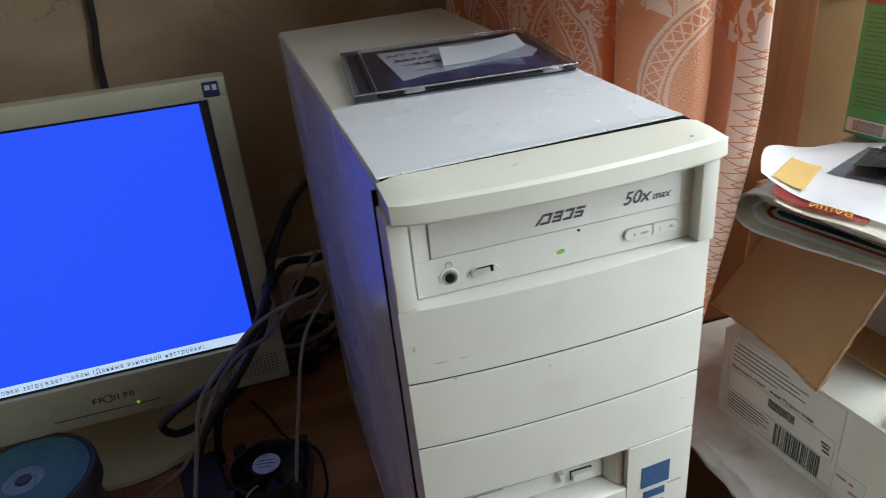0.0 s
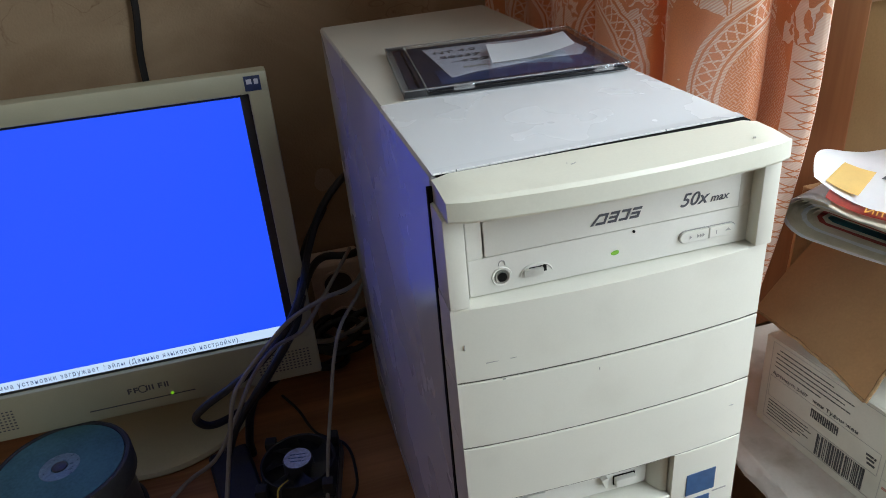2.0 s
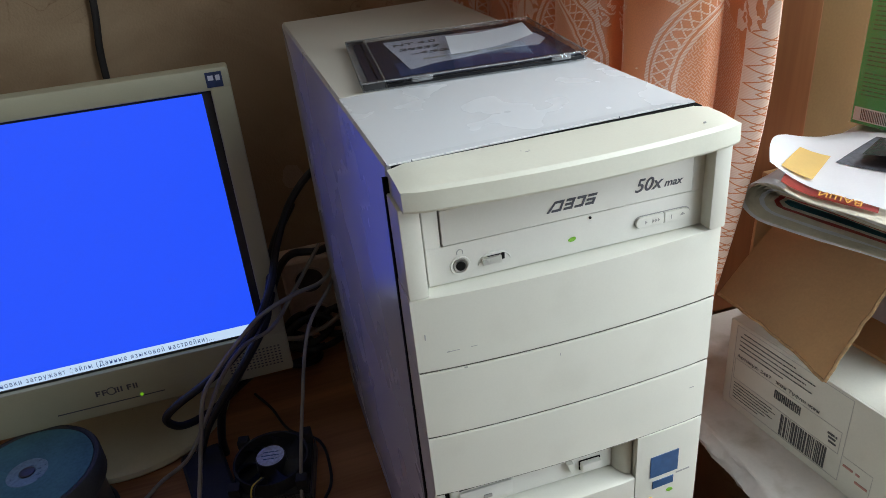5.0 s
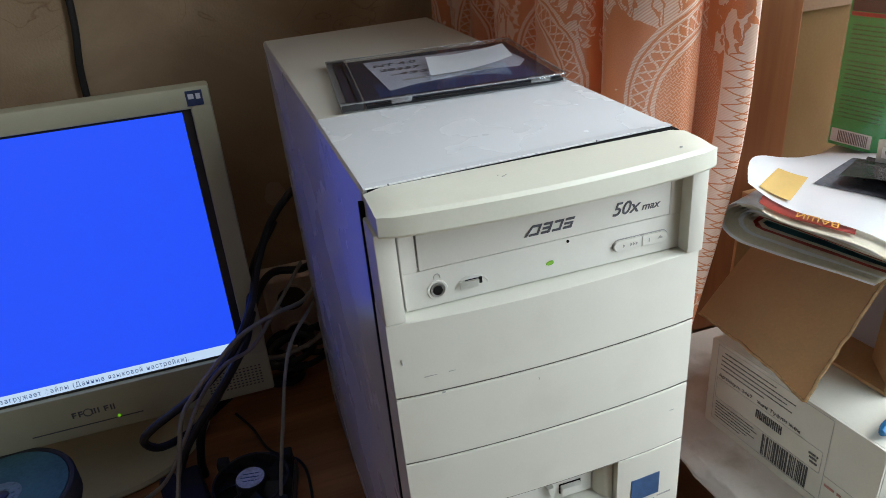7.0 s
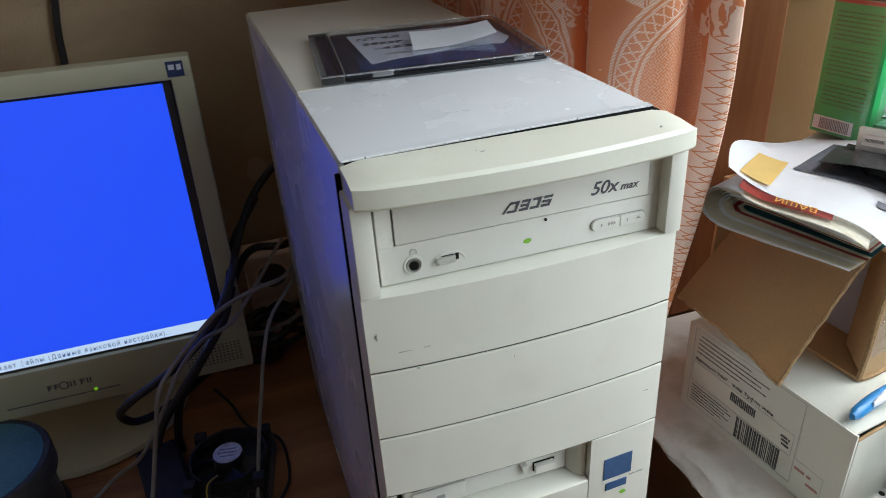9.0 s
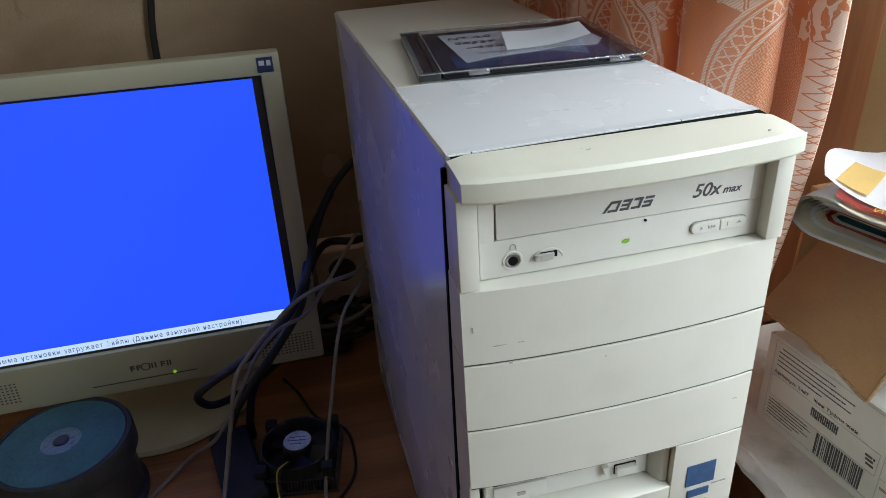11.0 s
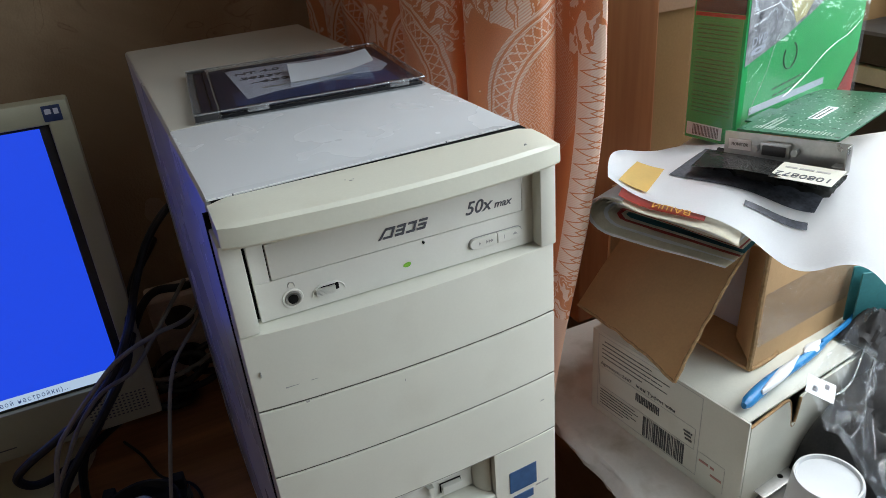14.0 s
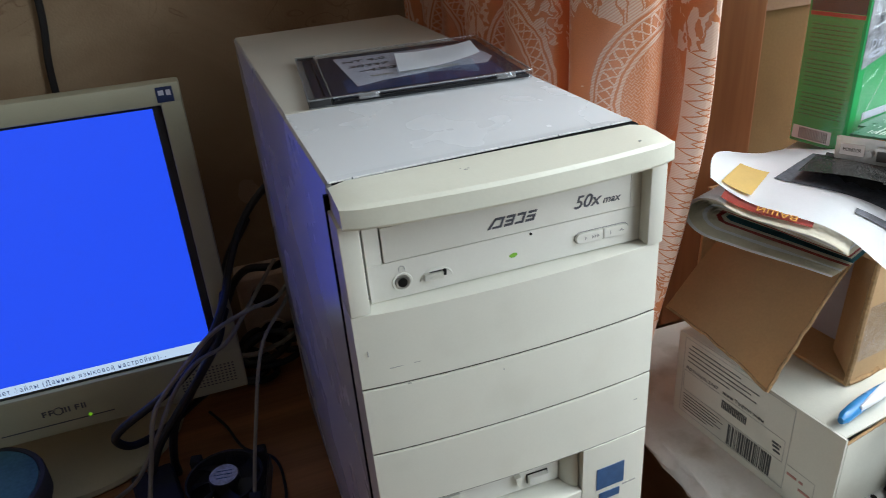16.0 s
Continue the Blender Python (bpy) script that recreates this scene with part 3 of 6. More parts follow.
# window at the far side of the deep opening
win = tagged(new("window_1"), "white-painted wooden window in a deep reveal, daylight behind", "window", kind="structure")
win.location = (0.80, -0.77, 0.80)
fr = box(-0.03, 0.03, -1.08, -1.01, 0.0, 1.40, 0.004)
box(-0.03, 0.03, 1.01, 1.082, 0.0, 1.40, 0.004, bm=fr)
box(-0.03, 0.03, -1.01, 1.01, 0.0, 0.07, 0.004, bm=fr)
box(-0.03, 0.03, -1.01, 1.01, 1.33, 1.40, 0.004, bm=fr)
box(-0.03, 0.03, -0.04, 0.04, 0.07, 1.33, 0.004, bm=fr)
part("window_frame", fr, FRAMEWHITE, win)
for s in (-1, 1):
    g = part("pane", box(-0.003, 0.003, min(s * 0.04, s * 1.01), max(s * 0.04, s * 1.01), 0.07, 1.33), GLASS, win)
    g.visible_shadow = False
structure("ground", box(0.87, 60, -40, 40, -3.1, -3.0), material("grey_yard_ground", (0.20, 0.20, 0.19), 0.9, vary=0.2, scale=1.5), "grey yard ground outside the window", "ground")

# lining boards of the opening beside the curtain
structure("trim_reveal_board", box(0.302, 0.395, 0.286, 0.3125, 0.802, 2.2, 0.002), REVEAL, "orange-brown stained wooden board lining the window opening", "trim")
structure("trim_reveal_strip", box(0.397, 0.768, 0.300, 0.3125, 0.802, 2.2, 0.001), OLIVE, "olive-beige painted strip in the window opening", "trim")

structure("trim_paper_remnant", box(0.3985, 0.470, 0.2970, 0.2995, 1.136, 2.2, 0.0005), material("pale_pink_paper", (0.36, 0.20, 0.12), 0.8, vary=0.12, scale=30, bump=0.2, stain=0.2), "pale pinkish torn paper remnant in the window opening", "trim")

# sill with a rounded, chipped front edge
def sill_edge(u, v):
    y = -1.84 + u * 2.15
    a = v * math.pi
    n = noise.noise((y * 14, v * 2, 0.3)) * 0.007 + noise.noise((y * 45, v * 5, 2.3)) * 0.004 + noise.noise((y * 130, v * 9, 4.1)) * 0.0016
    drop = 0.0035 * max(0.0, noise.noise((y * 33, 0.5, 7.7))) * math.sin(a)
    return (0.199 - (0.007 + n) * math.sin(a), y, 0.789 + 0.011 * math.cos(a) - drop)


sill = sheet(sill_edge, 420, 10)
box(0.199, 0.769, -1.84, 0.285, 0.7780, SILL_Z, bm=sill)
tagged(part("window_sill", sill, SILLPAINT, None), "worn white-painted window sill with a dirty rounded edge", "window sill", kind="structure")

# curtain that hangs in front of the wall beside the window
PLAN = spline([(0.2085, 0.142, 0), (0.2090, 0.126, 0), (0.2030, 0.116, 0), (0.1950, 0.123, 0), (0.1945, 0.148, 0), (0.1985, 0.172, 0), (0.190, 0.158, 0), (0.179, 0.143, 0), (0.164, 0.138, 0), (0.148, 0.147, 0), (0.137, 0.164, 0),
               (0.132, 0.188, 0), (0.145, 0.214, 0), (0.162, 0.234, 0), (0.138, 0.222, 0), (0.120, 0.238, 0), (0.114, 0.262, 0), (0.125, 0.290, 0), (0.152, 0.308, 0), (0.124, 0.316, 0), (0.112, 0.352, 0),
               (0.128, 0.385, 0), (0.155, 0.400, 0), (0.118, 0.425, 0), (0.128, 0.465, 0), (0.155, 0.482, 0), (0.118, 0.510, 0), (0.150, 0.570, 0), (0.125, 0.605, 0)], 12)

def even_steps(points, n):
    """The same line in n even steps of its length."""
    total, at = [0.0], 0.0
    for a, b in zip(points, points[1:]):
        at += (b - a).length
        total.append(at)
    out, k = [], 0
    for i in range(n + 1):
        d = at * i / n
        while k < len(points) - 2 and total[k + 1] < d:
            k += 1
        out.append(points[k].lerp(points[k + 1], (d - total[k]) / max(1e-9, total[k + 1] - total[k])))
    return out


PLAN = even_steps(PLAN, 320)


def cloth(u, v):
    p = PLAN[round(u * (len(PLAN) - 1))]
    z = 0.06 + v * 2.34
    k = min(1.0, max(0.0, (1.14 - z) / 0.34))
    k = 0.52 * k * k * (3 - 2 * k)
    sway = 0.004 * noise.noise((u * 9, z * 2.1, 0.4)) + 0.0015 * noise.noise((u * 30, z * 7, 1.4))
    return (p.x - (p.x - 0.118) * k + sway, p.y + sway * 0.7 + 0.015 * k, z)


length = sum((b - a).length for a, b in zip(PLAN, PLAN[1:]))
cur = thing("curtain", "orange satin curtain with a pale woven lace pattern, hanging in folds", "curtain", pose(0.15, 0.35, 0.06))
drop_bm = sheet(cloth, len(PLAN) - 1, 120, uv_name="cloth", uv_size=(length, 2.34), uv_shift=(0.0, 0.06))
part("drape", drop_bm, CURTAIN, cur, at_world=True)
rod = cyl(0.011, 0.011, -0.25, 1.9, 16, Matrix.Translation((0.135, 0.36, 2.41)) @ pose(0, 0, 0, 90, 0, 0))
part("curtain_rod", rod, FRAMEWHITE, cur, "white curtain rod", at_world=True)

# desk
dk = thing("desk", "dark brown veneered desk carrying the computer and cables", "desk", pose(-0.6, 0.2, 0))
part("desktop", box(-1.45, 0.108, -0.13, 0.60, 0.682, DESK_Z, 0.002), DESK, dk, at_world=True)
for x in (-1.43, 0.07):
    part("side_panel", box(x, x + 0.022, -0.10, 0.58, 0.0, 0.6815, 0.001), DESK, dk, at_world=True)
part("back_panel", box(-1.407, 0.0695, 0.55, 0.566, 0.25, 0.6815, 0.001), DESK, dk, at_world=True)

# ---- computer tower ----
tower = thing("computer_tower", "yellowed ivory computer tower with a disc drive, on the desk", "computer", pose(0, 0.2, DESK_Z, 0, 0, 0.8))


def tpart(name, bm, mat, label="", parent=None):
    return part(name, bm, mat, parent or tower, label, at_world=True)


XL, XR = -0.0850, 0.0845
SLANT = 0.0


def front_y(x, z, proud=0.0):
    """The bowed front of the bezel."""
    s = (x - (XL + XR) / 2) / ((XR - XL) / 2)
    return -0.0012 - proud - (0.0052 - 0.012 * (1.097 - z)) * (1 - s * s) + SLANT * (1.10 - z) + 0.0007 * s


def seam_y(z):
    """Where the bezel meets the steel cover, slanting back towards the foot."""
    return 0.0185 + 0.058 * (1.155 - z)


def bowed(x0, x1, z0, z1, proud=0.0, back=0.024, bevel=0.0005, n=14, wedge=0.0):
    """A bezel piece with the bowed front, thin rounded front edges."""
    b = bmesh.new()
    prof = [(z0, back), (z0, 0.002), (z0 + bevel, 0.0), (z1 - bevel, 0.0), (z1, 0.002), (z1, back)]
    rows = []
    for i in range(n + 1):
        x = x0 + (x1 - x0) * i / n
        row = []
        for k, (z, d) in enumerate(prof):
            fy = front_y(x, z, proud) + (bevel if (i in (0, n) and k in (2, 3)) else 0)
            row.append(b.verts.new((x, seam_y(z) if d == back else fy + (0.0009 if d else 0.0), z)))
        rows.append(row)
    for a, c in zip(rows, rows[1:]):
        for k in range(len(prof)):
            j = (k + 1) % len(prof)
            b.faces.new((a[k], c[k], c[j], a[j]))
    b.faces.new(rows[0])
    b.faces.new(rows[-1][::-1])
    return b


# painted steel cover, chassis and rear
cover = box(-0.0825, 0.0825, 0.0, 0.410, DESK_Z + 0.012, TOP_Z, 0.0035, seg=3)
for v_ in cover.verts:
    if v_.co.y < 0.1:
        v_.co.y += 0.070 * (TOP_Z - v_.co.z)
cover.transform(pose(-0.0015, 0.0215, 0, 0, 0, 1.6))
tpart("cover", cover, STEEL, "grey painted steel cover")
patch_bm = box(-0.0805, 0.0805, 0.121, 0.4080, TOP_Z - 0.0010, TOP_Z + 0.0002)
patch_bm.transform(pose(-0.0015, 0.0215, 0, 0, 0, 1.6))
tpart("dusty_rear", patch_bm, DUSTY, "dust-yellowed rear of the steel top")
# nearly flush dark strips stand for the shade in the top gap and side seam
tpart("gap_strip", box(XL + 0.004, XR - 0.004, 0.0189, 0.0258, TOP_Z - 0.012, TOP_Z - 0.0010), DARKGAP)
seam_bm = extrude_outline([(0.0184, 1.152), (0.0214, 1.152), (0.0214 + 0.070 * 0.40, 0.752), (0.0184 + 0.058 * 0.40, 0.752)], 0.004, plane_map((-0.0805, 0, 0), (0, -1, 0), (0, 0, 1)) @ Matrix.Diagonal((-1, 1, 1, 1)))
seam_bm.transform(Matrix.Translation((-0.0012, 0, 0)))
tpart("seam_gap", seam_bm, DARKGAP)
tpart("chassis", box(XL + 0.010, XR - 0.016, 0.0185, 0.415, DESK_Z + 0.014, TOP_Z - 0.006), DARKGAP)
for x in (XL + 0.02, XR - 0.02):
    for y in (0.06, 0.39):
        tpart("foot", cyl(0.011, 0.010, DESK_Z, DESK_Z + 0.0125, 16, Matrix.Translation((x, y, 0))), BLACK)

# overhanging top of the bezel
lip = bmesh.new()
rows = []
N = 20
for i in range(N + 1):
    s = -1 + 2 * i / N
    x = 0.0003 + s * 0.0836
    bow = -0.0068 * (1 - s * s)
    e = 0.0018 if abs(s) == 1 else 0.0
    prof = [(0.0188, TOP_Z - 0.0004 - e), (0.006, TOP_Z - 0.0004 - e), (-0.0075 + bow + e, 1.1566 - e), (-0.0095 + bow + e, 1.1550), (-0.0100 + bow + e, 1.1464), (-0.0090 + bow + e, 1.1450), (0.0188, 1.1450)]
    rows.append([lip.verts.new((x, y, z)) for y, z in prof])
for a, c in zip(rows, rows[1:]):
    for k in range(7):
        lip.faces.new((a[k], c[k], c[(k + 1) % 7], a[(k + 1) % 7]))
lip.faces.new(rows[0]), lip.faces.new(rows[-1][::-1])
tpart("bezel_top", lip, YELLOWED, "yellowed overhanging top edge of the bezel")
# jambs beside the open drive bay
for a, c in ((XL, -0.0752), (0.0752, XR)):
    j = bmesh.new()
    box(a, c, -0.0030, 0.0200, 1.0975, 1.1447, 0.001, bm=j)
    tpart("bay_jamb", j, IVORY)
# drive bay covers
for z0, z1 in ((1.0536, 1.0970), (1.0102, 1.0526), (0.9672, 1.0092)):
    tpart("bay_cover", bowed(XL, XR, z0, z1), IVORY, "blank ivory bay cover")
# brown-dark strips between the covers, the shade of the joints as colour
JOINT = material("joint_shade", (0.10, 0.09, 0.07), 0.8, bump=0)
for z in (1.0531, 1.0097, 0.9669):
    tpart("cover_joint", bowed(XL + 0.0004, XR - 0.0004, z - 0.00032, z + 0.00032, proud=-0.0006, bevel=0.0001), JOINT)
# scuffs and scratches on the covers
sc = bmesh.new()
for x0, x1, z, h in ((-0.0700, -0.0620, 1.0642, 0.0003), (-0.0575, -0.0540, 1.0645, 0.0002), (-0.0800, -0.0795, 1.0750, 0.0030), (0.0730, 0.0760, 0.9930, 0.0003), (-0.0105, -0.0101, 1.0462, 0.0014), (-0.062, -0.0602, 1.0522, 0.0004)):
    y = front_y((x0 + x1) / 2, z)
    box(x0, x1, y - 0.0002, y + 0.001, z - h / 2, z + h / 2, bm=sc)
tagged(tpart("scratches", sc, FAINT, "dark scuffs on the bay covers"), kind="stuff")
# flat front strip of the steel top, its scraped edge with painted-in highlight, a few dark chips
COVERM = pose(-0.0015, 0.0215, 0, 0, 0, 1.6)
edge_bm = box(-0.0812, 0.0812, 0.0, 0.0060, TOP_Z - 0.0006, TOP_Z + 0.0001)
edge_bm.transform(COVERM)
tpart("cover_edge", edge_bm, STEEL, "front edge of the steel top")
rnd = random.Random(3)
ch, wn = bmesh.new(), bmesh.new()
x = -0.0805
while x < 0.074:
    w = rnd.uniform(0.002, 0.009)
    box(x, x + w, -0.00015, rnd.uniform(0.00015, 0.0005) * (1.3 - 6 * (x + 0.08) if x < -0.03 else 0.9), TOP_Z - 0.0005, TOP_Z + 0.0002, bm=wn)
    if rnd.random() < 0.22:
        box(x + w, x + w + rnd.uniform(0.0003, 0.0007), -0.0002, rnd.uniform(0.0003, 0.0007), TOP_Z - 0.0010, TOP_Z + 0.00025, bm=ch)
    x += w + rnd.uniform(0.0, 0.0010)
for k in (ch, wn):
    k.transform(COVERM)
BAREEDGE = material("scraped_paint_highlight", (0.80, 0.80, 0.78), 0.5, vary=0.08, scale=200, bump=0.1)
tagged(tpart("worn_edge", wn, BAREEDGE, "pale scraped front edge of the cover with its highlight painted in"), kind="stuff")
tagged(tpart("paint_chips", ch, INK, "dark chips along the cover's front edge"), kind="stuff")
# specks on the bezel top
sp = bmesh.new()
for x, y, w in ((-0.0215, 0.0035, 0.0016), (-0.0195, 0.0045, 0.0008), (-0.023, 0.0055, 0.0006), (0.066, -0.004, 0.0012)):
    zz = TOP_Z - 0.0007
    box(x, x + w, y, y + 0.0006, zz - 0.001, zz + 0.0004, bm=sp)
tagged(tpart("specks", sp, FAINT, "small dents and specks"), kind="stuff")

# optical drive
tpart("bay_shadow", box(-0.0751, 0.0751, 0.0105, 0.0180, 1.0972, 1.1446), DARKGAP)
drv = tpart("disc_drive", box(-0.074, 0.074, 0.0, 0.0140, 1.1004, 1.1205, 0.0004), DRIVE, "ivory disc drive front with controls")
top = box(-0.074, -0.0664, 0.0, 0.0185, 1.1205, 1.1420, 0.0003)
box(0.0676, 0.074, 0.0, 0.0185, 1.1205, 1.1420, 0.0003, bm=top)
box(-0.0664, 0.0676, 0.0, 0.0185, 1.1402, 1.1420, bm=top)
tpart("drive_rim", top, DRIVE, parent=drv)
tpart("tray_gap", box(-0.0664, 0.0676, 0.004, 0.012, 1.1205, 1.1402), DARKGAP, parent=drv)
tpart("tray_door", box(-0.0657, 0.0669, -0.0010, 0.0035, 1.1212, 1.1396, 0.0006), DRIVE, parent=drv)
FRONT = lambda x, z, y=0.0: plane_map((x, y, z), (1, 0, 0), (0, 0, 1))
TI = lambda: world_matrix(tower).inverted()
# slanted brand mark drawn as plain strokes
mk = bmesh.new()
for k, (x0, x1) in enumerate(((0.0, 0.0062), (0.0078, 0.0135), (0.0150, 0.0207), (0.0222, 0.0279))):
    for y0, y1 in (((0.0, 0.0012), (0.0022, 0.0033), (0.0043, 0.0055)) if k in (1, 3) else ((0.0, 0.0011), (0.0043, 0.0055))):
        extrude_outline([(x0 + y0 * 0.5, y0), (x1 + y0 * 0.5, y0), (x1 + y1 * 0.5, y1), (x0 + y1 * 0.5, y1)], 0.0003, bm=mk)
    extrude_outline([(x1 - 0.0014, 0), (x1, 0), (x1 + 0.0027, 0.0055), (x1 + 0.0013, 0.0055)] if k != 3 else [(x1 - 0.0014, 0), (x1, 0), (x1 + 0.0015, 0.003), (x1, 0.003)], 0.00032, bm=mk)
extrude_outline([(-0.0030, 0), (-0.0014, 0), (0.0040, 0.0055), (0.0026, 0.0055)], 0.0003, bm=mk)
mk.transform(FRONT(-0.0105, 1.1265, -0.0011) @ Matrix.Diagonal((0.80, 1.0, 1, 1)))
tagged(tpart("brand_mark", mk, INK, "dark slanted brand mark", parent=drv), kind="stuff")
lettering("50x", 0.0098, TI() @ FRONT(0.0412, 1.1300, -0.0011), INK, drv, shear=0.32, label="dark grey speed lettering", weight=0.0001)
lettering("max", 0.0058, TI() @ FRONT(0.0553, 1.1288, -0.0011), INK, drv, shear=0.32, weight=0.00005)
tpart("pinhole", cyl(0.0007, 0.0007, -0.0001, 0.0006, 12, pose(0.0105, 0, 1.1186, 90)), DARKGAP, parent=drv)
tpart("activity_light", cyl(0.0023, 0.0019, -0.0002, 0.0007, 24, pose(0.0008, 0, 1.1088, 90, 0, 0) @ pose(0, 0, 0, 0, 0, 12) @ Matrix.Diagonal((1, 0.5, 1, 1))), GREENLED, "lit green light", parent=drv)
jack = lathe([(0.0020, -0.003), (0.0021, 0.0008), (0.0034, 0.0010), (0.0036, 0.0004), (0.0036, -0.001)], 24, pose(-0.0578, 0, 1.1088, 90))
tpart("headphone_jack", jack, GALV, "metal headphone socket", parent=drv)
tpart("jack_ring", lathe([(0.0037, -0.0005), (0.0040, 0.0005), (0.0049, 0.0006), (0.0053, -0.0005)], 28, pose(-0.0578, 0, 1.1088, 90)), DRIVE, parent=drv)
tpart("jack_hole", cyl(0.0024, 0.0024, -0.001, 0.0013, 20, pose(-0.0578, 0, 1.1088, 90)), DARKGAP, parent=drv)
hp = tube([(-0.0590, -0.0002, 1.1148), (-0.0588, -0.0002, 1.1166), (-0.0575, -0.0002, 1.1174), (-0.0562, -0.0002, 1.1166), (-0.0560, -0.0002, 1.1148)], 0.00022, 5, 5)
tpart("headphone_symbol", hp, FAINT, parent=drv)
tpart("wheel_recess", extrude_outline([(-0.0075 + 0.015 * i / 12, -0.0026 + (0.0068 * math.sin(math.pi * i / 12) if 0 < i < 12 else 0)) for i in range(13)][::-1], 0.0004, FRONT(-0.0403, 1.1088, 0.0) @ Matrix.Diagonal((1.08, 0.75, 1, 1))), DRIVE, parent=drv)
tpart("recess_rim", tube([(-0.0403 + 0.0082 * math.cos(a), -0.0002, 1.1064 + 0.0056 * math.sin(a)) for a in np.linspace(0.02, 3.12, 14)], 0.0004, 6, 3), DRIVE, parent=drv)
# dark strips right of and above the wheel stand for the recess's shadow
wheel_dark = box(-0.0372, -0.0352, -0.0006, 0.0005, 1.1072, 1.1106)
box(-0.0440, -0.0374, -0.0006, 0.0005, 1.1101, 1.1106, bm=wheel_dark)
tpart("wheel_slot", wheel_dark, DARKGAP, parent=drv)
wh = bmesh.new()
for i in range(24):
    x = -0.0466 + i * 0.0004
    d = 0.0013 * math.sqrt(max(0, 1 - ((x + 0.0418) / 0.006) ** 2))
    box(x, x + 0.00024, -0.0010 - d, 0.0, 1.1064, 1.1100, bm=wh)
box(-0.0466, -0.0372, -0.0010, 0.0, 1.1072, 1.1098, 0.0003, bm=wh)
tpart("volume_wheel", wh, DRIVE, "ribbed volume wheel", parent=drv)


def pill(x0, x1, z0, z1, depth, n=8, left=True, right=True):
    r = (z1 - z0) / 2
    pts = []
    if right:
        pts += [(x1 - r + r * math.cos(a), (z0 + z1) / 2 + r * math.sin(a)) for a in np.linspace(-math.pi / 2, math.pi / 2, n)]
    else:
        pts += [(x1, z0), (x1, z1)]
    if left:
        pts += [(x0 + r + r * math.cos(a), (z0 + z1) / 2 + r * math.sin(a)) for a in np.linspace(math.pi / 2, 1.5 * math.pi, n)]
    else:
        pts += [(x0, z1), (x0, z0)]
    return extrude_outline(pts, depth)


gap_bm = pill(0.0350, 0.0670, 1.1060, 1.1130, 0.0003)
gap_bm.transform(FRONT(0, 0, 0.0))
tpart("button_gap", gap_bm, FAINT, parent=drv)
for x0, x1, l, r in ((0.0355, 0.0513, True, False), (0.0517, 0.0665, False, True)):
    b = pill(x0, x1, 1.1065, 1.1125, 0.0016, left=l, right=r)
    bmesh.ops.bevel(b, geom=[e for e in b.edges], offset=0.0003, segments=1, affect="EDGES")
    b.transform(FRONT(0, 0, 0.0))
    tpart("play_button" if l else "eject_button", b, DRIVE, parent=drv)
sy = bmesh.new()
for x in (0.0405, 0.0447, 0.0462, 0.0477):
    extrude_outline([(x, -0.001), (x + 0.0012, 0), (x, 0.001)], 0.0002, FRONT(0, 1.1095, -0.00165), bm=sy)
extrude_outline([(0.0605, -0.0003), (0.0635, -0.0003), (0.062, 0.0012)], 0.0002, FRONT(0, 1.1095, -0.00165), bm=sy)
box(0.0553, 0.0557, -0.0018, -0.0016, 1.1084, 1.1106, bm=sy)
tpart("button_symbols", sy, FAINT, "small raised button symbols", parent=drv)

drv.location += Vector((0.0012, 0.0050, -0.0026))

# floppy bay, its ledge and the lower bezel
XM = 0.0392
tpart("floppy_bay_back", box(-0.0800, XM - 0.0012, 0.020, 0.0235, 0.925, 0.9665), DARKGAP)
fd = tpart("floppy_drive", box(-0.0735, 0.0300, 0.0110, 0.0198, 0.9355, 0.9665, 0.0006), DRIVE, "ivory floppy drive front")
tpart("floppy_slot", box(-0.0690, 0.0000, 0.0103, 0.0115, 0.9520, 0.9548), DARKGAP, parent=fd)
tpart("floppy_flap", box(-0.0690, -0.0360, 0.0093, 0.0110, 0.9400, 0.9505, 0.0005), DRIVE, parent=fd)
tpart("floppy_light", box(-0.0545, -0.0495, 0.0087, 0.0095, 0.9422, 0.9446), FAINT, parent=fd)
tpart("button_gap", box(0.0079, 0.0221, 0.0104, 0.0112, 0.9399, 0.9471), DARKGAP, parent=fd)
tpart("eject_button", box(0.0085, 0.0215, 0.0070, 0.0113, 0.9405, 0.9465, 0.0006), DRIVE, parent=fd)
tpart("fin", extrude_outline([(0.0, 0.0), (0.0010, 0.0), (0.0010, 0.0085), (-0.0030, 0.0085)], 0.0035, FRONT(0.0020, 0.9412, 0.0110)), IVORY, parent=fd)
# curved cheek at the end of the bay, and the ledge
cr = []
for i in range(9):
    a = i / 8 * math.pi / 2
    cr.append((0.0300 + 0.0080 * (1 - math.cos(a)), 0.0185 - 0.0170 * math.sin(a)))
cr += [(XM - 0.0006, 0.0015), (XM - 0.0006, 0.0195), (0.0300, 0.0195)]
tpart("bay_cheek", extrude_outline([(x, y) for x, y in cr], 0.0322, Matrix.Translation((0, 0, 0.9343))), IVORY)
tpart("lower_bezel", bowed(XL, XM - 0.0004, DESK_Z + 0.012, 0.9340, back=0.0235), IVORY, "ivory lower bezel panel")
tpart("bay_edge", box(XL, -0.0790, 0.003, 0.0300, 0.9344, 0.9667, 0.0006), IVORY)
tpart("control_panel", bowed(XM + 0.0004, XR, DESK_Z + 0.012, 0.9667, back=0.0235, n=6), IVORY, "ivory control panel")
def on_panel(x, z):
    """A frame on the sloping, bowed control panel."""
    dx = (front_y(x + 0.004, z) - front_y(x - 0.004, z)) / 0.008
    return plane_map((x, front_y(x, z), z), (1, dx, 0), (0, -SLANT, 1))


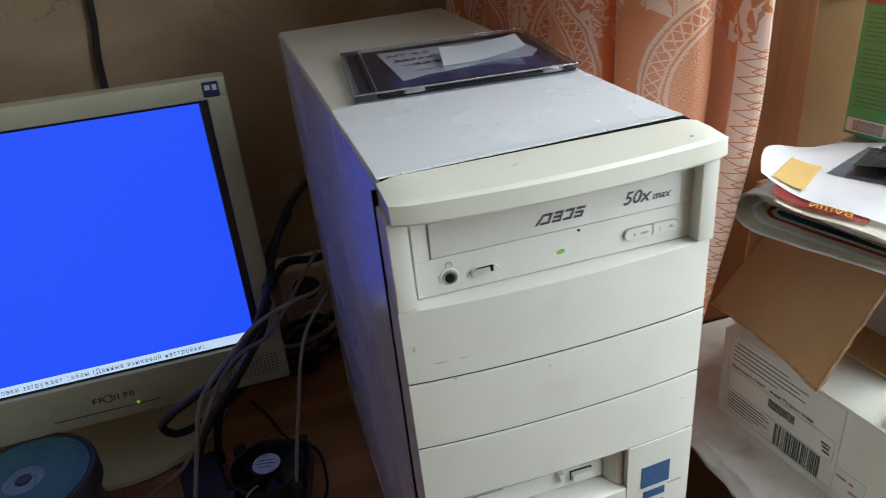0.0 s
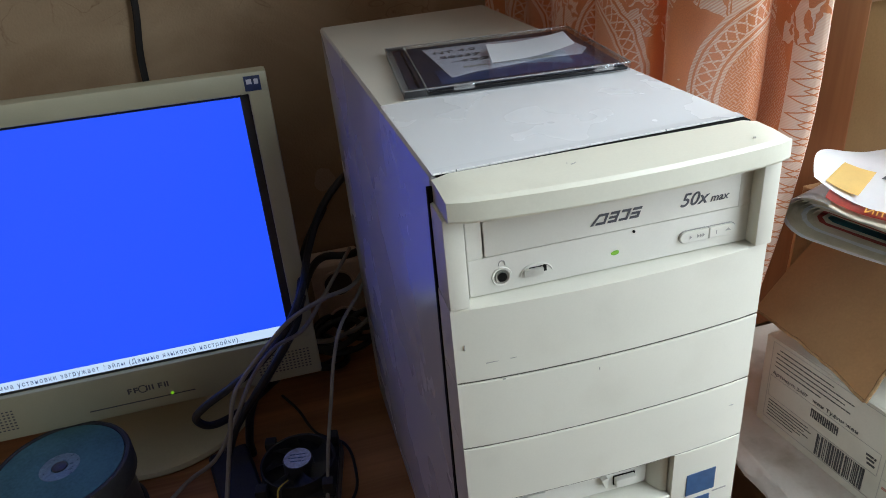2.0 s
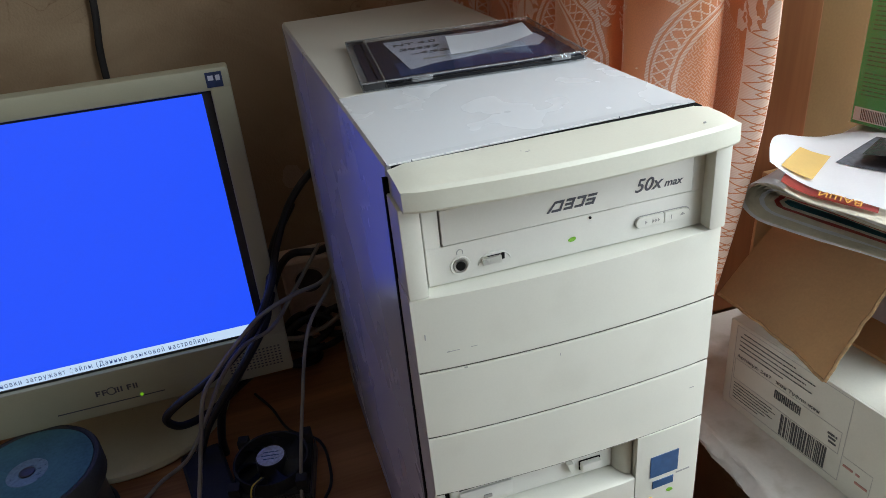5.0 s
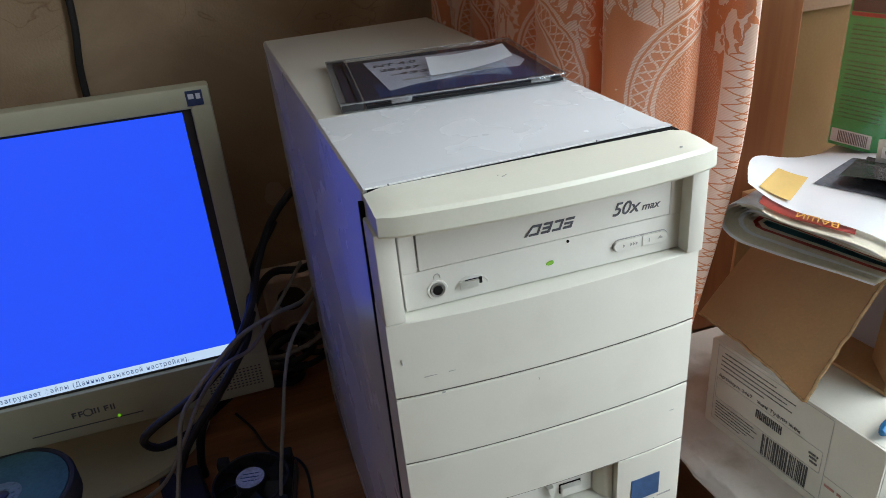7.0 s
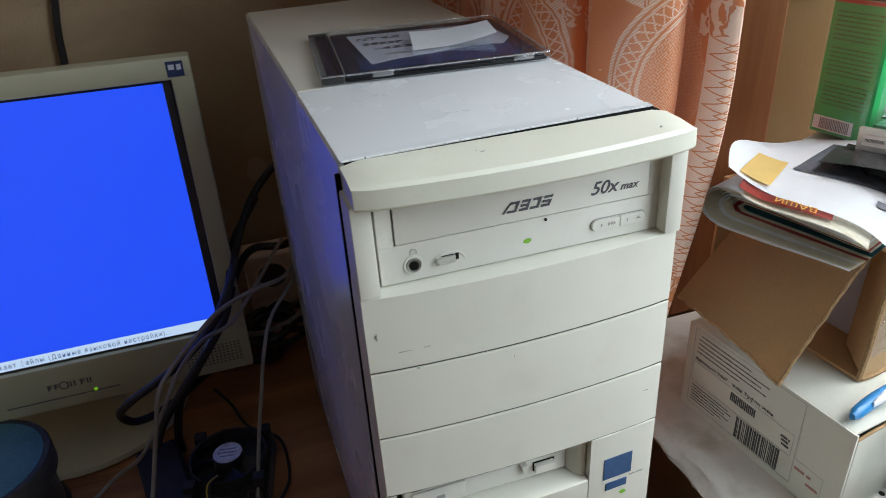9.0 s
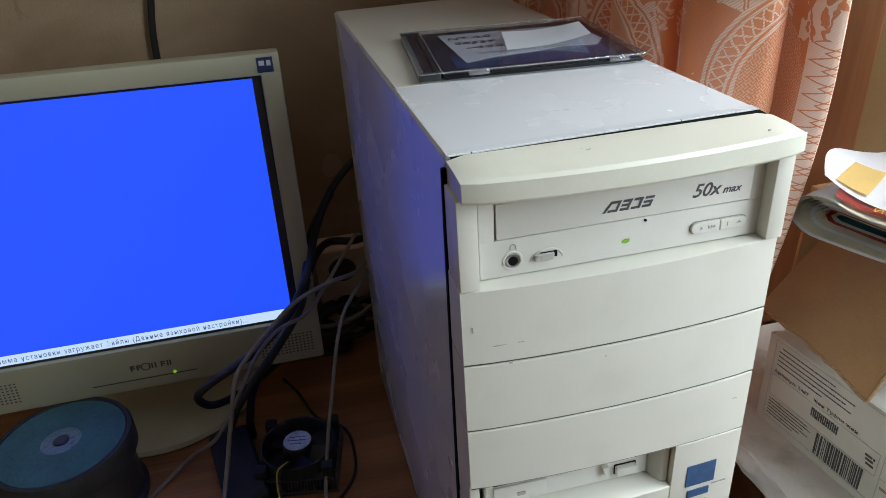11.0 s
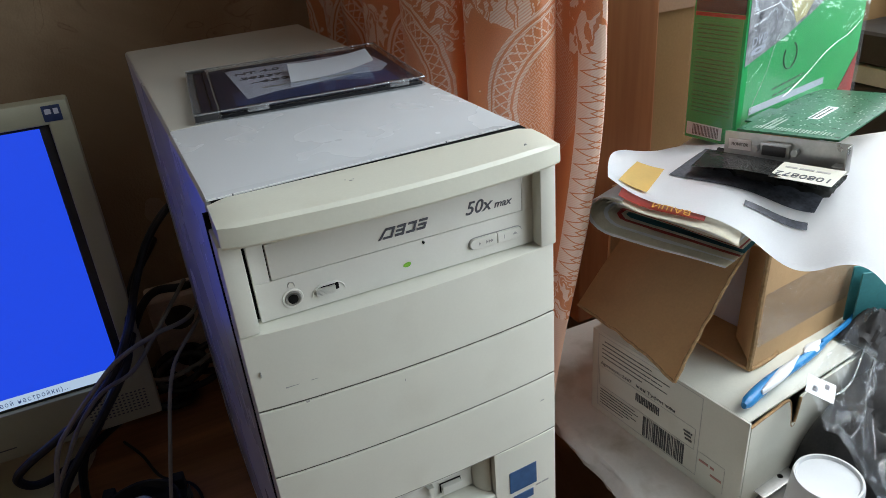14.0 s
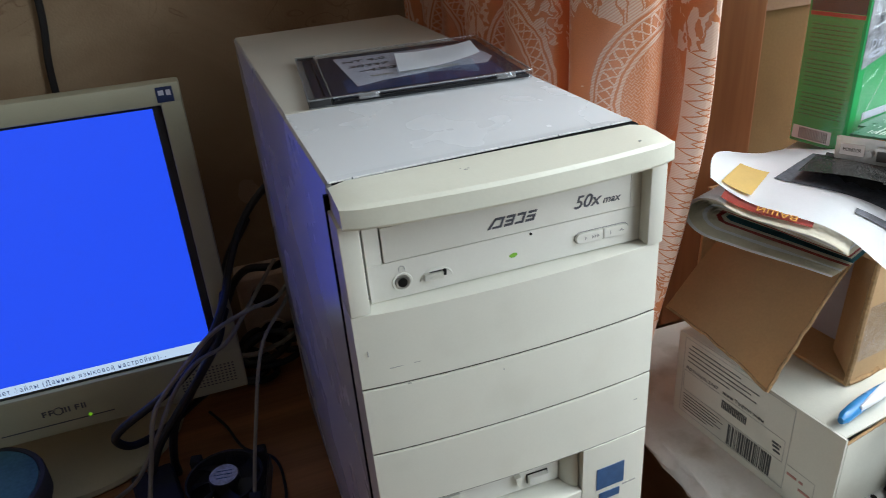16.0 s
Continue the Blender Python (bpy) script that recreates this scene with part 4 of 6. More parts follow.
tpart("case_badge", extrude_outline([(-0.0100, -0.0086), (0.0100, -0.0086), (0.0100, 0.0086), (-0.0100, 0.0086)], 0.0004, on_panel(0.0592, 0.9382)), BLUESTK, "blue foil badge on the control panel")
tpart("turbo_display", extrude_outline([(-0.0075, -0.0030), (0.0075, -0.0030), (0.0075, 0.0030), (-0.0075, 0.0030)], 0.0005, on_panel(0.0590, 0.9225)), BLUESTK, "small dark blue window")
tagged(tpart("panel_marks", bars([(-0.005, 0.005, 0.0)], 0.0012, on_panel(0.0735, 0.9265)), FAINT, "tiny unreadable panel marks"), kind="stuff")
tpart("power_light", cyl(0.0024, 0.0022, -0.001, 0.0006, 16, on_panel(0.0645, 0.9135) @ Matrix.Diagonal((1, 0.6, 1, 1))), GREENLED, "lit green power light")
tpart("disk_light", cyl(0.0022, 0.0020, -0.001, 0.0006, 16, on_panel(0.0500, 0.9110) @ Matrix.Diagonal((1, 0.6, 1, 1))), YELLED, "lit amber disk light")

# ---- disc case on the tower ----
CM = pose(0.0066, 0.1990, TOP_Z + 0.0004, 0, 0, -4.9)
case = thing("disc_case", "slim clear and black plastic disc case with a handwritten paper insert", "disc case", CM)
CW, CD, CT = 0.1435, 0.1270, 0.0056
TRAYBLACK = material("black_tray_plastic", (0.010, 0.010, 0.012), 0.45, vary=0.2, scale=60, bump=0.05, spec=0.2)
DARKCARD = material("dark_navy_card", (0.028, 0.030, 0.055), 0.55, vary=0.35, scale=50, bump=0.05)
HAZED = thin_clear("hazed_hinge_plastic", 0.16, 0.10, crease=0.15, scale=60, haze=0.12)
part("base", box(-CW / 2, CW / 2, -CD / 2, CD / 2, 0.0, 0.0010, 0.0003), HAZED, case, "hazed clear bottom")
part("tray", box(-CW / 2 + 0.0155, CW / 2 - 0.0025, -CD / 2 + 0.0025, CD / 2 - 0.0025, 0.0012, 0.0032, 0.0005), TRAYBLACK, case, "black inner tray")
part("hinge_block", box(-CW / 2 + 0.0006, -CW / 2 + 0.0135, -CD / 2 - 0.0002, -CD / 2 + 0.0050, 0.0011, CT - 0.0004, 0.0004), BLACK, case, "black hinge end")
part("hinge_block", box(-CW / 2 + 0.0006, -CW / 2 + 0.0135, CD / 2 - 0.0050, CD / 2 - 0.0003, 0.0011, CT - 0.0004, 0.0004), BLACK, case)
for k, (x0, x1) in enumerate(((0.0010, 0.0040), (0.0048, 0.0105), (0.0112, 0.0140))):
    part("spine_rib", box(-CW / 2 + x0, -CW / 2 + x1, -CD / 2 + 0.0054, CD / 2 - 0.0054, 0.0012, (0.0046, 0.0034, 0.0046)[k], 0.0004), HAZED if k == 0 else DARKCARD, case, "ribbed hinge spine")
lid = box(-CW / 2, CW / 2, -CD / 2, CD / 2, 0.0011, CT)
bmesh.ops.delete(lid, geom=[f for f in lid.faces if f.normal.z < -0.5], context="FACES_ONLY")
bmesh.ops.solidify(lid, geom=lid.faces[:], thickness=0.0008)
part("lid", lid, JEWEL, case, "clear scratched lid")
# whitish haze in this plastic paints the glints on lid edges and tabs
RIM = thin_clear("glinting_lid_edge", 0.9, 0.10, crease=0.3, scale=120, haze=0.13)
H = CW / 2
for x0, x1, y0, y1 in ((-H, H, -CD / 2 - 0.0003, -CD / 2 + 0.0005), (-H, H, CD / 2 - 0.0005, CD / 2 + 0.0003), (H - 0.0005, H + 0.0003, -CD / 2 + 0.0006, CD / 2 - 0.0006), (-H + 0.0142, -H + 0.0148, -CD / 2 + 0.0006, CD / 2 - 0.0006), (-H - 0.0003, -H + 0.0005, -CD / 2 + 0.0006, CD / 2 - 0.0006)):
    part("lid_rim", box(x0, x1, y0, y1, CT - 0.0007, CT + 0.0002, 0.0002), RIM, case, "pale strip standing for the lid edge's glint")
part("tray_edge", box(-H + 0.0155, H - 0.0020, -CD / 2 - 0.0001, -CD / 2 + 0.0020, 0.0010, 0.0028, 0.0003), TRAYBLACK, case, "black front edge of the tray")
for x in (-0.041, 0.048):
    part("lid_tab", box(x, x + 0.0130, -CD / 2 - 0.0005, -CD / 2 + 0.0050, 0.0020, CT - 0.0002, 0.0008), RIM, case, "clear tab with its glint put into the plastic")
    part("tab_groove", box(x + 0.0035, x + 0.0095, -CD / 2 + 0.0012, -CD / 2 + 0.0030, CT - 0.00015, CT + 0.0001), BLACK, case)
part("backing_card", box(-H + 0.0160, H - 0.0030, -CD / 2 + 0.0030, CD / 2 - 0.0030, 0.0034, 0.0036), DARKCARD, case, "dark navy backing card")
part("booklet", box(-0.046, 0.058, -0.052, -0.018, 0.0037, 0.0039), BLUEPAPER, case, "blue printed booklet")
ins = extrude_outline([(-0.047, 0.047), (0.056, 0.044), (0.061, -0.008), (0.052, -0.024), (0.030, -0.021), (0.0, -0.029), (-0.022, -0.033), (-0.040, -0.041)], 0.0002, Matrix.Translation((0.002, 0.001, 0.0040)))
part("insert", ins, PALEBLUE, case, "white insert with torn edge")
for k, (txt, x, y, w, h) in enumerate((("NT 4.0", -0.024, 0.032, 0.032, 0.0100), ("28337", -0.023, 0.015, 0.030, 0.0095), ("-432", -0.018, 0.000, 0.027, 0.0090))):
    lettering(txt, h, pose(x, y, 0.0043, 0, 0, (2, -2, 1)[k]), INK, case, name="handwriting", width=w, depth=0.0001, shear=0.1, weight=0.0002, label="dark handwriting" if k == 0 else "")
hb = bars([(-0.026, 0.036, -0.018), (0.034, 0.058, 0.032)], 0.0042, Matrix.Translation((0, 0, 0.00425)), gap=0.9, depth=0.0001)
tagged(part("faint_writing", hb, FAINT, case), kind="stuff")


def slip_fn(u, v):
    x = -0.0215 + 0.045 * u + 0.003 * v
    y = -0.020 + 0.040 * v + 0.004 * u
    return (x, y, 0.0006 + 0.0045 * max(0, u - 0.25) ** 2 * 2 + 0.0035 * (1 - u) ** 3 * v + 0.0016 * math.sin(u * 3.1) * v)


slip = thing("paper_slip", "small blank white paper slip lying on the disc case", "paper", pose(0.026, 0.192, TOP_Z + 0.0062, 0, 0, -6) @ Matrix.Diagonal((1.28, 1.02, 1, 1)))
part("leaf", sheet(slip_fn, 12, 10, thick=0.0002), PAPER, slip)

# ---- monitor ----
HUBGREY = material("dull_hub_plastic", (0.10, 0.15, 0.16), 0.3, vary=0.3, scale=200, bump=0.1)
MATTBLACK = material("matt_black_plastic", (0.030, 0.029, 0.030), 0.65, vary=0.3, scale=60, bump=0.2, spec=0.25)
mon = thing("monitor", "beige flat-panel monitor showing a blue setup screen", "monitor", pose(-0.360, 0.484, DESK_Z))
PM = pose(-0.345, 0.390, 0.7945, -3.5, 1.0, 1.2)


def mpart(name, bm, mat, label="", parent=None):
    bm.transform(PM)
    return part(name, bm, mat, parent or mon, label, at_world=True)


SW, SH, S0 = 0.1675, 0.3185, 0.0510
bz = box(-0.187, 0.187, 0.0, 0.030, 0.0, S0, 0.003)
box(-0.187, 0.187, 0.0, 0.030, SH, 0.339, 0.003, bm=bz)
box(-0.187, -SW, 0.0, 0.030, S0 - 0.004, SH + 0.004, 0.003, bm=bz)
box(SW, 0.187, 0.0, 0.030, S0 - 0.004, SH + 0.004, 0.003, bm=bz)
mpart("front_bezel", bz, BEIGE, "beige plastic screen surround")
bk = box(-0.183, 0.183, 0.0305, 0.060, 0.004, 0.335, 0.008, seg=3)
mpart("back_shell", bk, BEIGE)
scr = mpart("screen", box(-SW, SW, 0.006, 0.012, S0, SH), BLACK, "dark glass with a lit blue picture")
mpart("picture", box(-SW + 0.004, SW - 0.0085, 0.0050, 0.0058, S0 + 0.0145, SH - 0.0025), SCREENBLUE, "bright blue picture", parent=scr)
mpart("text_bar", box(-SW + 0.004, SW - 0.0085, 0.0050, 0.0058, S0 + 0.0035, S0 + 0.0143), SCREENGREY, "pale grey status line", parent=scr)
lettering("Программа установки загружает файлы (Данные языковой настройки)...", 0.0078,
          world_matrix(mon).inverted() @ PM @ plane_map((-0.0245, 0.0047, S0 + 0.0086), (1, 0, 0), (0, 0, 1)), SCREENINK, scr, name="status_text", width=0.272, depth=0.0001, spread=1.3, label="dark status line text")
# brand mark as plain strokes, groove, lights and speaker slots
lg = bmesh.new()
for k in range(7):
    x = -0.0205 + k * 0.0062
    if k == 2:
        join(lg, tube([(x + 0.003 + 0.0042 * math.cos(a), 0, 0.0042 * math.sin(a)) for a in np.linspace(0.4, 6.6, 14)], 0.0006, 5, 2))
        continue
    box(x, x + 0.0016, -0.0003, 0.0001, -0.0032, 0.0032, bm=lg)
    if k in (0, 1, 5):
        box(x, x + 0.0045, -0.0003, 0.0001, 0.0018, 0.0032, bm=lg)
        box(x, x + 0.0042, -0.0003, 0.0001, -0.0008, 0.0005, bm=lg)
    if k in (3, 6):
        box(x + 0.0028, x + 0.0043, -0.0003, 0.0001, -0.0032, 0.0032, bm=lg)
lg.transform(Matrix.Translation((0.004, -0.0002, 0.0275)))
tagged(mpart("brand_mark", lg, INK, "dark brand mark"), kind="stuff")
mpart("groove", box(-0.058, 0.050, -0.0003, 0.0006, 0.0125, 0.0138, 0.0003), INK, "thin moulded groove")
mpart("power_light", cyl(0.0019, 0.0017, -0.0004, 0.0010, 12, pose(0.0265, 0, 0.0150, 90)), GREENLED, "lit green light")
sl = bmesh.new()
for x0 in (-0.176, 0.120):
    for i in range(14):
        for k in range(7):
            x, z = x0 + i * 0.0042, 0.012 + k * 0.0036
            if x0 > 0 or i < 12:
                box(x, x + 0.0022, -0.0003, 0.0005, z, z + 0.0014, bm=sl)
tagged(mpart("speaker_slots", sl, INK, "small speaker slots"), kind="stuff")
mpart("corner_sticker", box(0.1655, 0.1805, -0.0004, 0.0001, 0.3215, 0.3355), NAVY, "small dark blue sticker")
st = box(0.1675, 0.1725, -0.0007, -0.0003, 0.328, 0.3325)
box(0.1745, 0.1785, -0.0007, -0.0003, 0.3275, 0.3325, bm=st)
mpart("sticker_print", st, PALEBLUE)
nk = box(-0.045, 0.045, -0.010, 0.030, 0.0, 0.16, 0.01)
nk.transform(Matrix.Translation((0, 0.062, 0.010)))
part("neck", nk, BEIGE, mon)
bs = lathe([(0.001, 0.0), (0.118, 0.0), (0.122, 0.004), (0.120, 0.009), (0.108, 0.014), (0.001, 0.016)], 56, Matrix.Diagonal((0.95, 0.90, 1, 1)))
part("base", bs, material("dull_beige_foot", (0.52, 0.485, 0.35), 0.5, vary=0.06, scale=30, bump=0.15, bump_scale=900, stain=0.1), mon, "round beige foot")

# cable down the wall
wc = thing("wall_cable", "black cable hanging down the wallpapered wall", "cable", pose(-0.28, 0.615, 0.9))
part("sheath", tube([(-0.262, 0.614, 1.60), (-0.272, 0.613, 1.36), (-0.280, 0.612, 1.19), (-0.292, 0.611, 1.10), (-0.295, 0.610, 0.90), (-0.292, 0.606, 0.725)], 0.0042), BLACKRUB, wc, at_world=True)

# discs on a spindle base
sd = thing("disc_spindle", "stack of teal discs on a black spindle base, on the desk", "disc stack", pose(-0.424, 0.327, DESK_Z))
part("spindle_base", lathe([(0.001, 0.0), (0.0625, 0.0), (0.064, 0.003), (0.064, 0.008), (0.061, 0.010), (0.001, 0.010)], 56), BLACK, sd, "black plastic base")
part("stack_core", lathe([(0.0075, 0.0102), (0.0595, 0.0102), (0.0595, 0.085), (0.0075, 0.085)], 56), BLACK, sd, "dark edges of the stack")
part("spindle_rim", lathe([(0.0605, 0.060), (0.0650, 0.060), (0.0668, 0.064), (0.0668, 0.084), (0.0655, 0.0868), (0.0630, 0.0874), (0.0610, 0.0866), (0.0605, 0.060)], 56), MATTBLACK, sd, "black rim round the discs")
part("top_disc", lathe([(0.0075, 0.0852), (0.0600, 0.0852), (0.0602, 0.0864), (0.0075, 0.0864)], 64), TEALDISC, sd, "teal recordable disc")
part("clear_hub", lathe([(0.0080, 0.0865), (0.0190, 0.0865), (0.0188, 0.0868), (0.0165, 0.0870), (0.0080, 0.0868)], 40), HUBGREY, sd, "dull clear disc centre")
part("spindle_pin", lathe([(0.0072, 0.012), (0.0072, 0.0876), (0.0055, 0.0884), (0.0005, 0.0880)], 24), BLACK, sd)

# processor cooler with a fan
fan = thing("processor_cooler", "black processor cooler with a fan and silver label, on the desk", "cooler", pose(-0.200, 0.312, DESK_Z, 0, 0, -10))
part("heatsink_plate", box(-0.042, 0.042, -0.040, 0.040, 0.0, 0.005, 0.001), HEATSINK, fan)
for i in range(26):
    x = -0.041 + i * 0.00325
    part("fin", box(x, x + 0.0012, -0.040, 0.040, 0.0052, 0.018), HEATSINK, fan, smooth=False)
fr = bmesh.new()
box(-0.040, 0.040, -0.040, 0.040, 0.0185, 0.0215, 0.001, bm=fr)
join(fr, lathe([(0.0365, 0.0216), (0.0375, 0.036), (0.0395, 0.0365), (0.0400, 0.0216)], 40))
for sx in (-1, 1):
    for sy in (-1, 1):
        box(sx * 0.034 - 0.006, sx * 0.034 + 0.006, sy * 0.034 - 0.006, sy * 0.034 + 0.006, 0.0216, 0.0365, 0.002, bm=fr)
part("fan_frame", fr, MATTBLACK, fan, "black fan frame")
part("fan_hub", cyl(0.0165, 0.0155, 0.0217, 0.0385, 32, bevel=0.001), BLACK, fan)
for k in range(7):
    a = k * 2 * math.pi / 7
    def blade(u, v, a=a):
        r = 0.0163 + u * 0.0192
        t = a + v * 0.62 + u * 0.18
        return (r * math.cos(t), r * math.sin(t), 0.0245 + v * 0.0095)
    part("fan_blade", sheet(blade, 5, 5, thick=0.0008), BLACK, fan)
part("fan_label", cyl(0.0145, 0.0145, 0.0386, 0.0388, 36), SILVERLABEL, fan, "round silver-blue label")
lb = bars([(-0.008, 0.008, 0.005), (-0.010, 0.009, 0.0), (-0.007, 0.007, -0.005)], 0.0014, Matrix.Translation((0, 0, 0.0389)), depth=0.0001)
part("label_print", lb, BLUESTK, fan)
part("yellow_wire", tube([(-0.006, -0.030, 0.0385), (-0.016, -0.040, 0.034), (-0.013, -0.060, 0.016), (-0.004, -0.080, 0.004), (0.010, -0.095, 0.003)], 0.0009, 6), YELWIRE, fan, "yellow fan wire")
part("dark_wire", tube([(-0.004, -0.030, 0.0385), (-0.013, -0.041, 0.035), (-0.010, -0.061, 0.017), (0.000, -0.082, 0.004), (0.014, -0.096, 0.003)], 0.0009, 6), BLACKRUB, fan)

# black power brick
pb = thing("power_adapter", "black plastic power adapter lying on the desk", "power adapter", pose(-0.266, 0.318, DESK_Z, 0, 0, 12))
part("housing", box(-0.022, 0.022, -0.065, 0.050, 0.0, 0.028, 0.007, seg=3), MATTBLACK, pb)
part("seam", box(-0.0224, 0.0224, -0.0654, 0.0504, 0.0136, 0.0144), DARKGAP, pb)
part("cord_grip", cyl(0.005, 0.0035, 0.0, 0.022, 16, pose(0, 0.048, 0.014, -90)), BLACKRUB, pb)

# audio plug at the end of a thin cable
jp = thing("audio_plug", "small metal-tipped black audio plug on its cable, on the desk", "plug", pose(-0.245, 0.268, DESK_Z + 0.0045, 0, 0, -28))
part("tip", lathe([(0.0004, 0.031), (0.0012, 0.030), (0.0018, 0.0275), (0.0012, 0.026), (0.00175, 0.025), (0.00175, 0.014), (0.003, 0.0135), (0.003, 0.0120)], 16, pose(0, 0, 0, 0, 90, 0)), GALV, jp, "silver plug tip")
part("grip", cyl(0.0042, 0.0035, -0.012, 0.0119, 16, pose(0, 0, 0, 0, 90, 0)), BLACKRUB, jp)
part("lead", tube([(-0.012, 0, 0), (-0.03, -0.004, 0), (-0.05, -0.02, -0.001), (-0.06, -0.05, -0.002)], 0.0016, 6), BLACKRUB, jp)

# ribbed white plug on the desk
wp = thing("white_plug", "small ribbed white cable plug lying on the desk", "plug", pose(-0.385, 0.262, DESK_Z + 0.0062, 0, 0, 38))
part("plug_body", box(-0.020, 0.004, -0.006, 0.006, -0.0055, 0.0050, 0.002), BRUSHWHITE, wp)
for k in range(4):
    part("strain_rib", cyl(0.0046 - 0.0004 * k, 0.0046 - 0.0004 * k, 0.005 + 0.004 * k, 0.0072 + 0.004 * k, 14, pose(0, 0, 0, 0, 90, 0)), BRUSHWHITE, wp)

# cables that hang in front of the screen and behind the tower
def cable(label, points, r, mat):
    base = Vector(points[-1])
    c = thing("cable", label, "cable", Matrix.Translation((base.x, base.y, base.z)), group="loose computer cables")
    part("sheath", tube(points, r, 10), mat, c, at_world=True)
    return c


cable("grey round cable hanging from behind the tower", [(-0.08, 0.47, 0.88), (-0.107, 0.40, 0.891), (-0.140, 0.36, 0.905), (-0.176, 0.34, 0.901), (-0.206, 0.335, 0.877), (-0.232, 0.33, 0.853), (-0.247, 0.32, 0.836), (-0.259, 0.305, 0.796), (-0.272, 0.275, 0.750), (-0.285, 0.22, 0.7135), (-0.29, 0.15, 0.7135)], 0.0023, GREYCABLE)
cable("grey cable curling down onto the desk", [(-0.10, 0.47, 0.90), (-0.140, 0.40, 0.885), (-0.168, 0.36, 0.873), (-0.198, 0.34, 0.872), (-0.225, 0.335, 0.847), (-0.249, 0.325, 0.811), (-0.280, 0.322, 0.765), (-0.318, 0.340, 0.728), (-0.349, 0.322, 0.7132), (-0.40, 0.25, 0.7132)], 0.0022, GREYCABLE)
cable("thin grey cable hanging beside the tower", [(-0.085, 0.46, 0.87), (-0.102, 0.40, 0.880), (-0.128, 0.35, 0.877), (-0.142, 0.33, 0.852), (-0.154, 0.31, 0.812), (-0.167, 0.29, 0.765), (-0.178, 0.255, 0.722), (-0.182, 0.20, 0.7125), (-0.17, 0.12, 0.7125)], 0.0019, GREYCABLE)
cable("thick black cable looping in front of the screen", [(-0.07, 0.48, 1.00), (-0.100, 0.46, 0.988), (-0.126, 0.45, 0.962), (-0.147, 0.42, 0.932), (-0.161, 0.37, 0.914), (-0.185, 0.355, 0.88), (-0.219, 0.35, 0.849), (-0.251, 0.345, 0.832), (-0.278, 0.34, 0.820), (-0.292, 0.343, 0.805), (-0.284, 0.35, 0.787), (-0.268, 0.37, 0.774), (-0.245, 0.40, 0.765), (-0.22, 0.45, 0.75), (-0.20, 0.52, 0.716)], 0.0042, BLACKRUB)
cable("black power cable running down to the desk", [(-0.07, 0.50, 0.885), (-0.101, 0.48, 0.887), (-0.132, 0.48, 0.890), (-0.151, 0.45, 0.889), (-0.166, 0.39, 0.887), (-0.176, 0.37, 0.872), (-0.204, 0.36, 0.838), (-0.234, 0.36, 0.801), (-0.258, 0.355, 0.773), (-0.272, 0.345, 0.748)], 0.0046, BLACKRUB)
cable("black cable behind the grey ones", [(-0.12, 0.53, 0.93), (-0.150, 0.44, 0.925), (-0.166, 0.385, 0.895), (-0.186, 0.368, 0.862), (-0.212, 0.362, 0.826), (-0.238, 0.364, 0.788), (-0.250, 0.366, 0.745), (-0.252, 0.372, 0.716)], 0.0045, BLACKRUB)
cable("short grey cable behind the tower", [(-0.08, 0.50, 0.787), (-0.105, 0.48, 0.783), (-0.120, 0.48, 0.778), (-0.149, 0.46, 0.786), (-0.19, 0.50, 0.77), (-0.22, 0.55, 0.716)], 0.0030, GREYCABLE)
cable("thin black cable looped on the desk", [(-0.215, 0.47, 0.7125), (-0.197, 0.434, 0.7125), (-0.180, 0.387, 0.7125), (-0.150, 0.357, 0.7125), (-0.143, 0.318, 0.7125), (-0.150, 0.275, 0.7125), (-0.19, 0.235, 0.7125), (-0.24, 0.25, 0.7125)], 0.0017, BLACKRUB)
# tangle on the desk behind the tower and screen
for k in range(5):
    cx, cy, r = -0.155 + 0.018 * k - 0.03 * (k % 2), 0.515 + 0.010 * (k % 3), 0.030 + 0.006 * (k % 3)
    cable("coiled black cable in the tangle behind the tower", [(cx + r * math.cos(a), cy + 0.8 * r * math.sin(a), DESK_Z + 0.006 + 0.009 * k + 0.010 * (1 + math.sin(a * 0.7 + k))) for a in np.linspace(k, k + 8.5, 16)], 0.0042, BLACKRUB)

# extension socket that stands against the wall
ps = thing("extension_socket", "aged pinkish-beige extension socket standing against the wall", "socket", pose(-0.118, 0.588, DESK_Z, 4, 0, 0))
part("housing", box(-0.034, 0.034, -0.020, 0.020, 0.0, 0.128, 0.006, seg=3), SOCKET, ps)
for z in (0.036, 0.096):
    part("socket_ring", lathe([(0.0185, -0.001), (0.0185, 0.0012), (0.0215, 0.0014), (0.0225, -0.001)], 32, pose(0, -0.020, z, 90)), SOCKET, ps)
    part("socket_well", cyl(0.0184, 0.0184, -0.0005, 0.0004, 28, pose(0, -0.020, z, 90)), material("dark_socket_well", (0.07, 0.05, 0.04), 0.5, vary=0.2), ps)

# ---- things on the sill ----
# shoe box
BD = Vector((0.9912, 0.1322, 0))
yaw = math.degrees(math.atan2(BD.y, BD.x))
sb = thing("shoe_box", "worn white cardboard shoe box with a printed end label", "shoe box", pose(0.2545, -0.004, SILL_Z + 0.0005, 0, 0, yaw))
BWID, BLEN, BH = 0.168, 0.290, 0.0935
t_ = 0.0022
walls = box(0, t_, 0.0, BWID, 0.0, BH, 0.0006)
part("end_panel", walls, WHITECARD, sb)
part("end_panel", box(BLEN - t_, BLEN, 0.0, BWID, 0.0, BH, 0.0006), WHITECARD, sb)
part("side_panel", box(t_ + 0.0002, BLEN - t_ - 0.0002, BWID - t_, BWID, 0.0, BH, 0.0004), WHITECARD, sb)
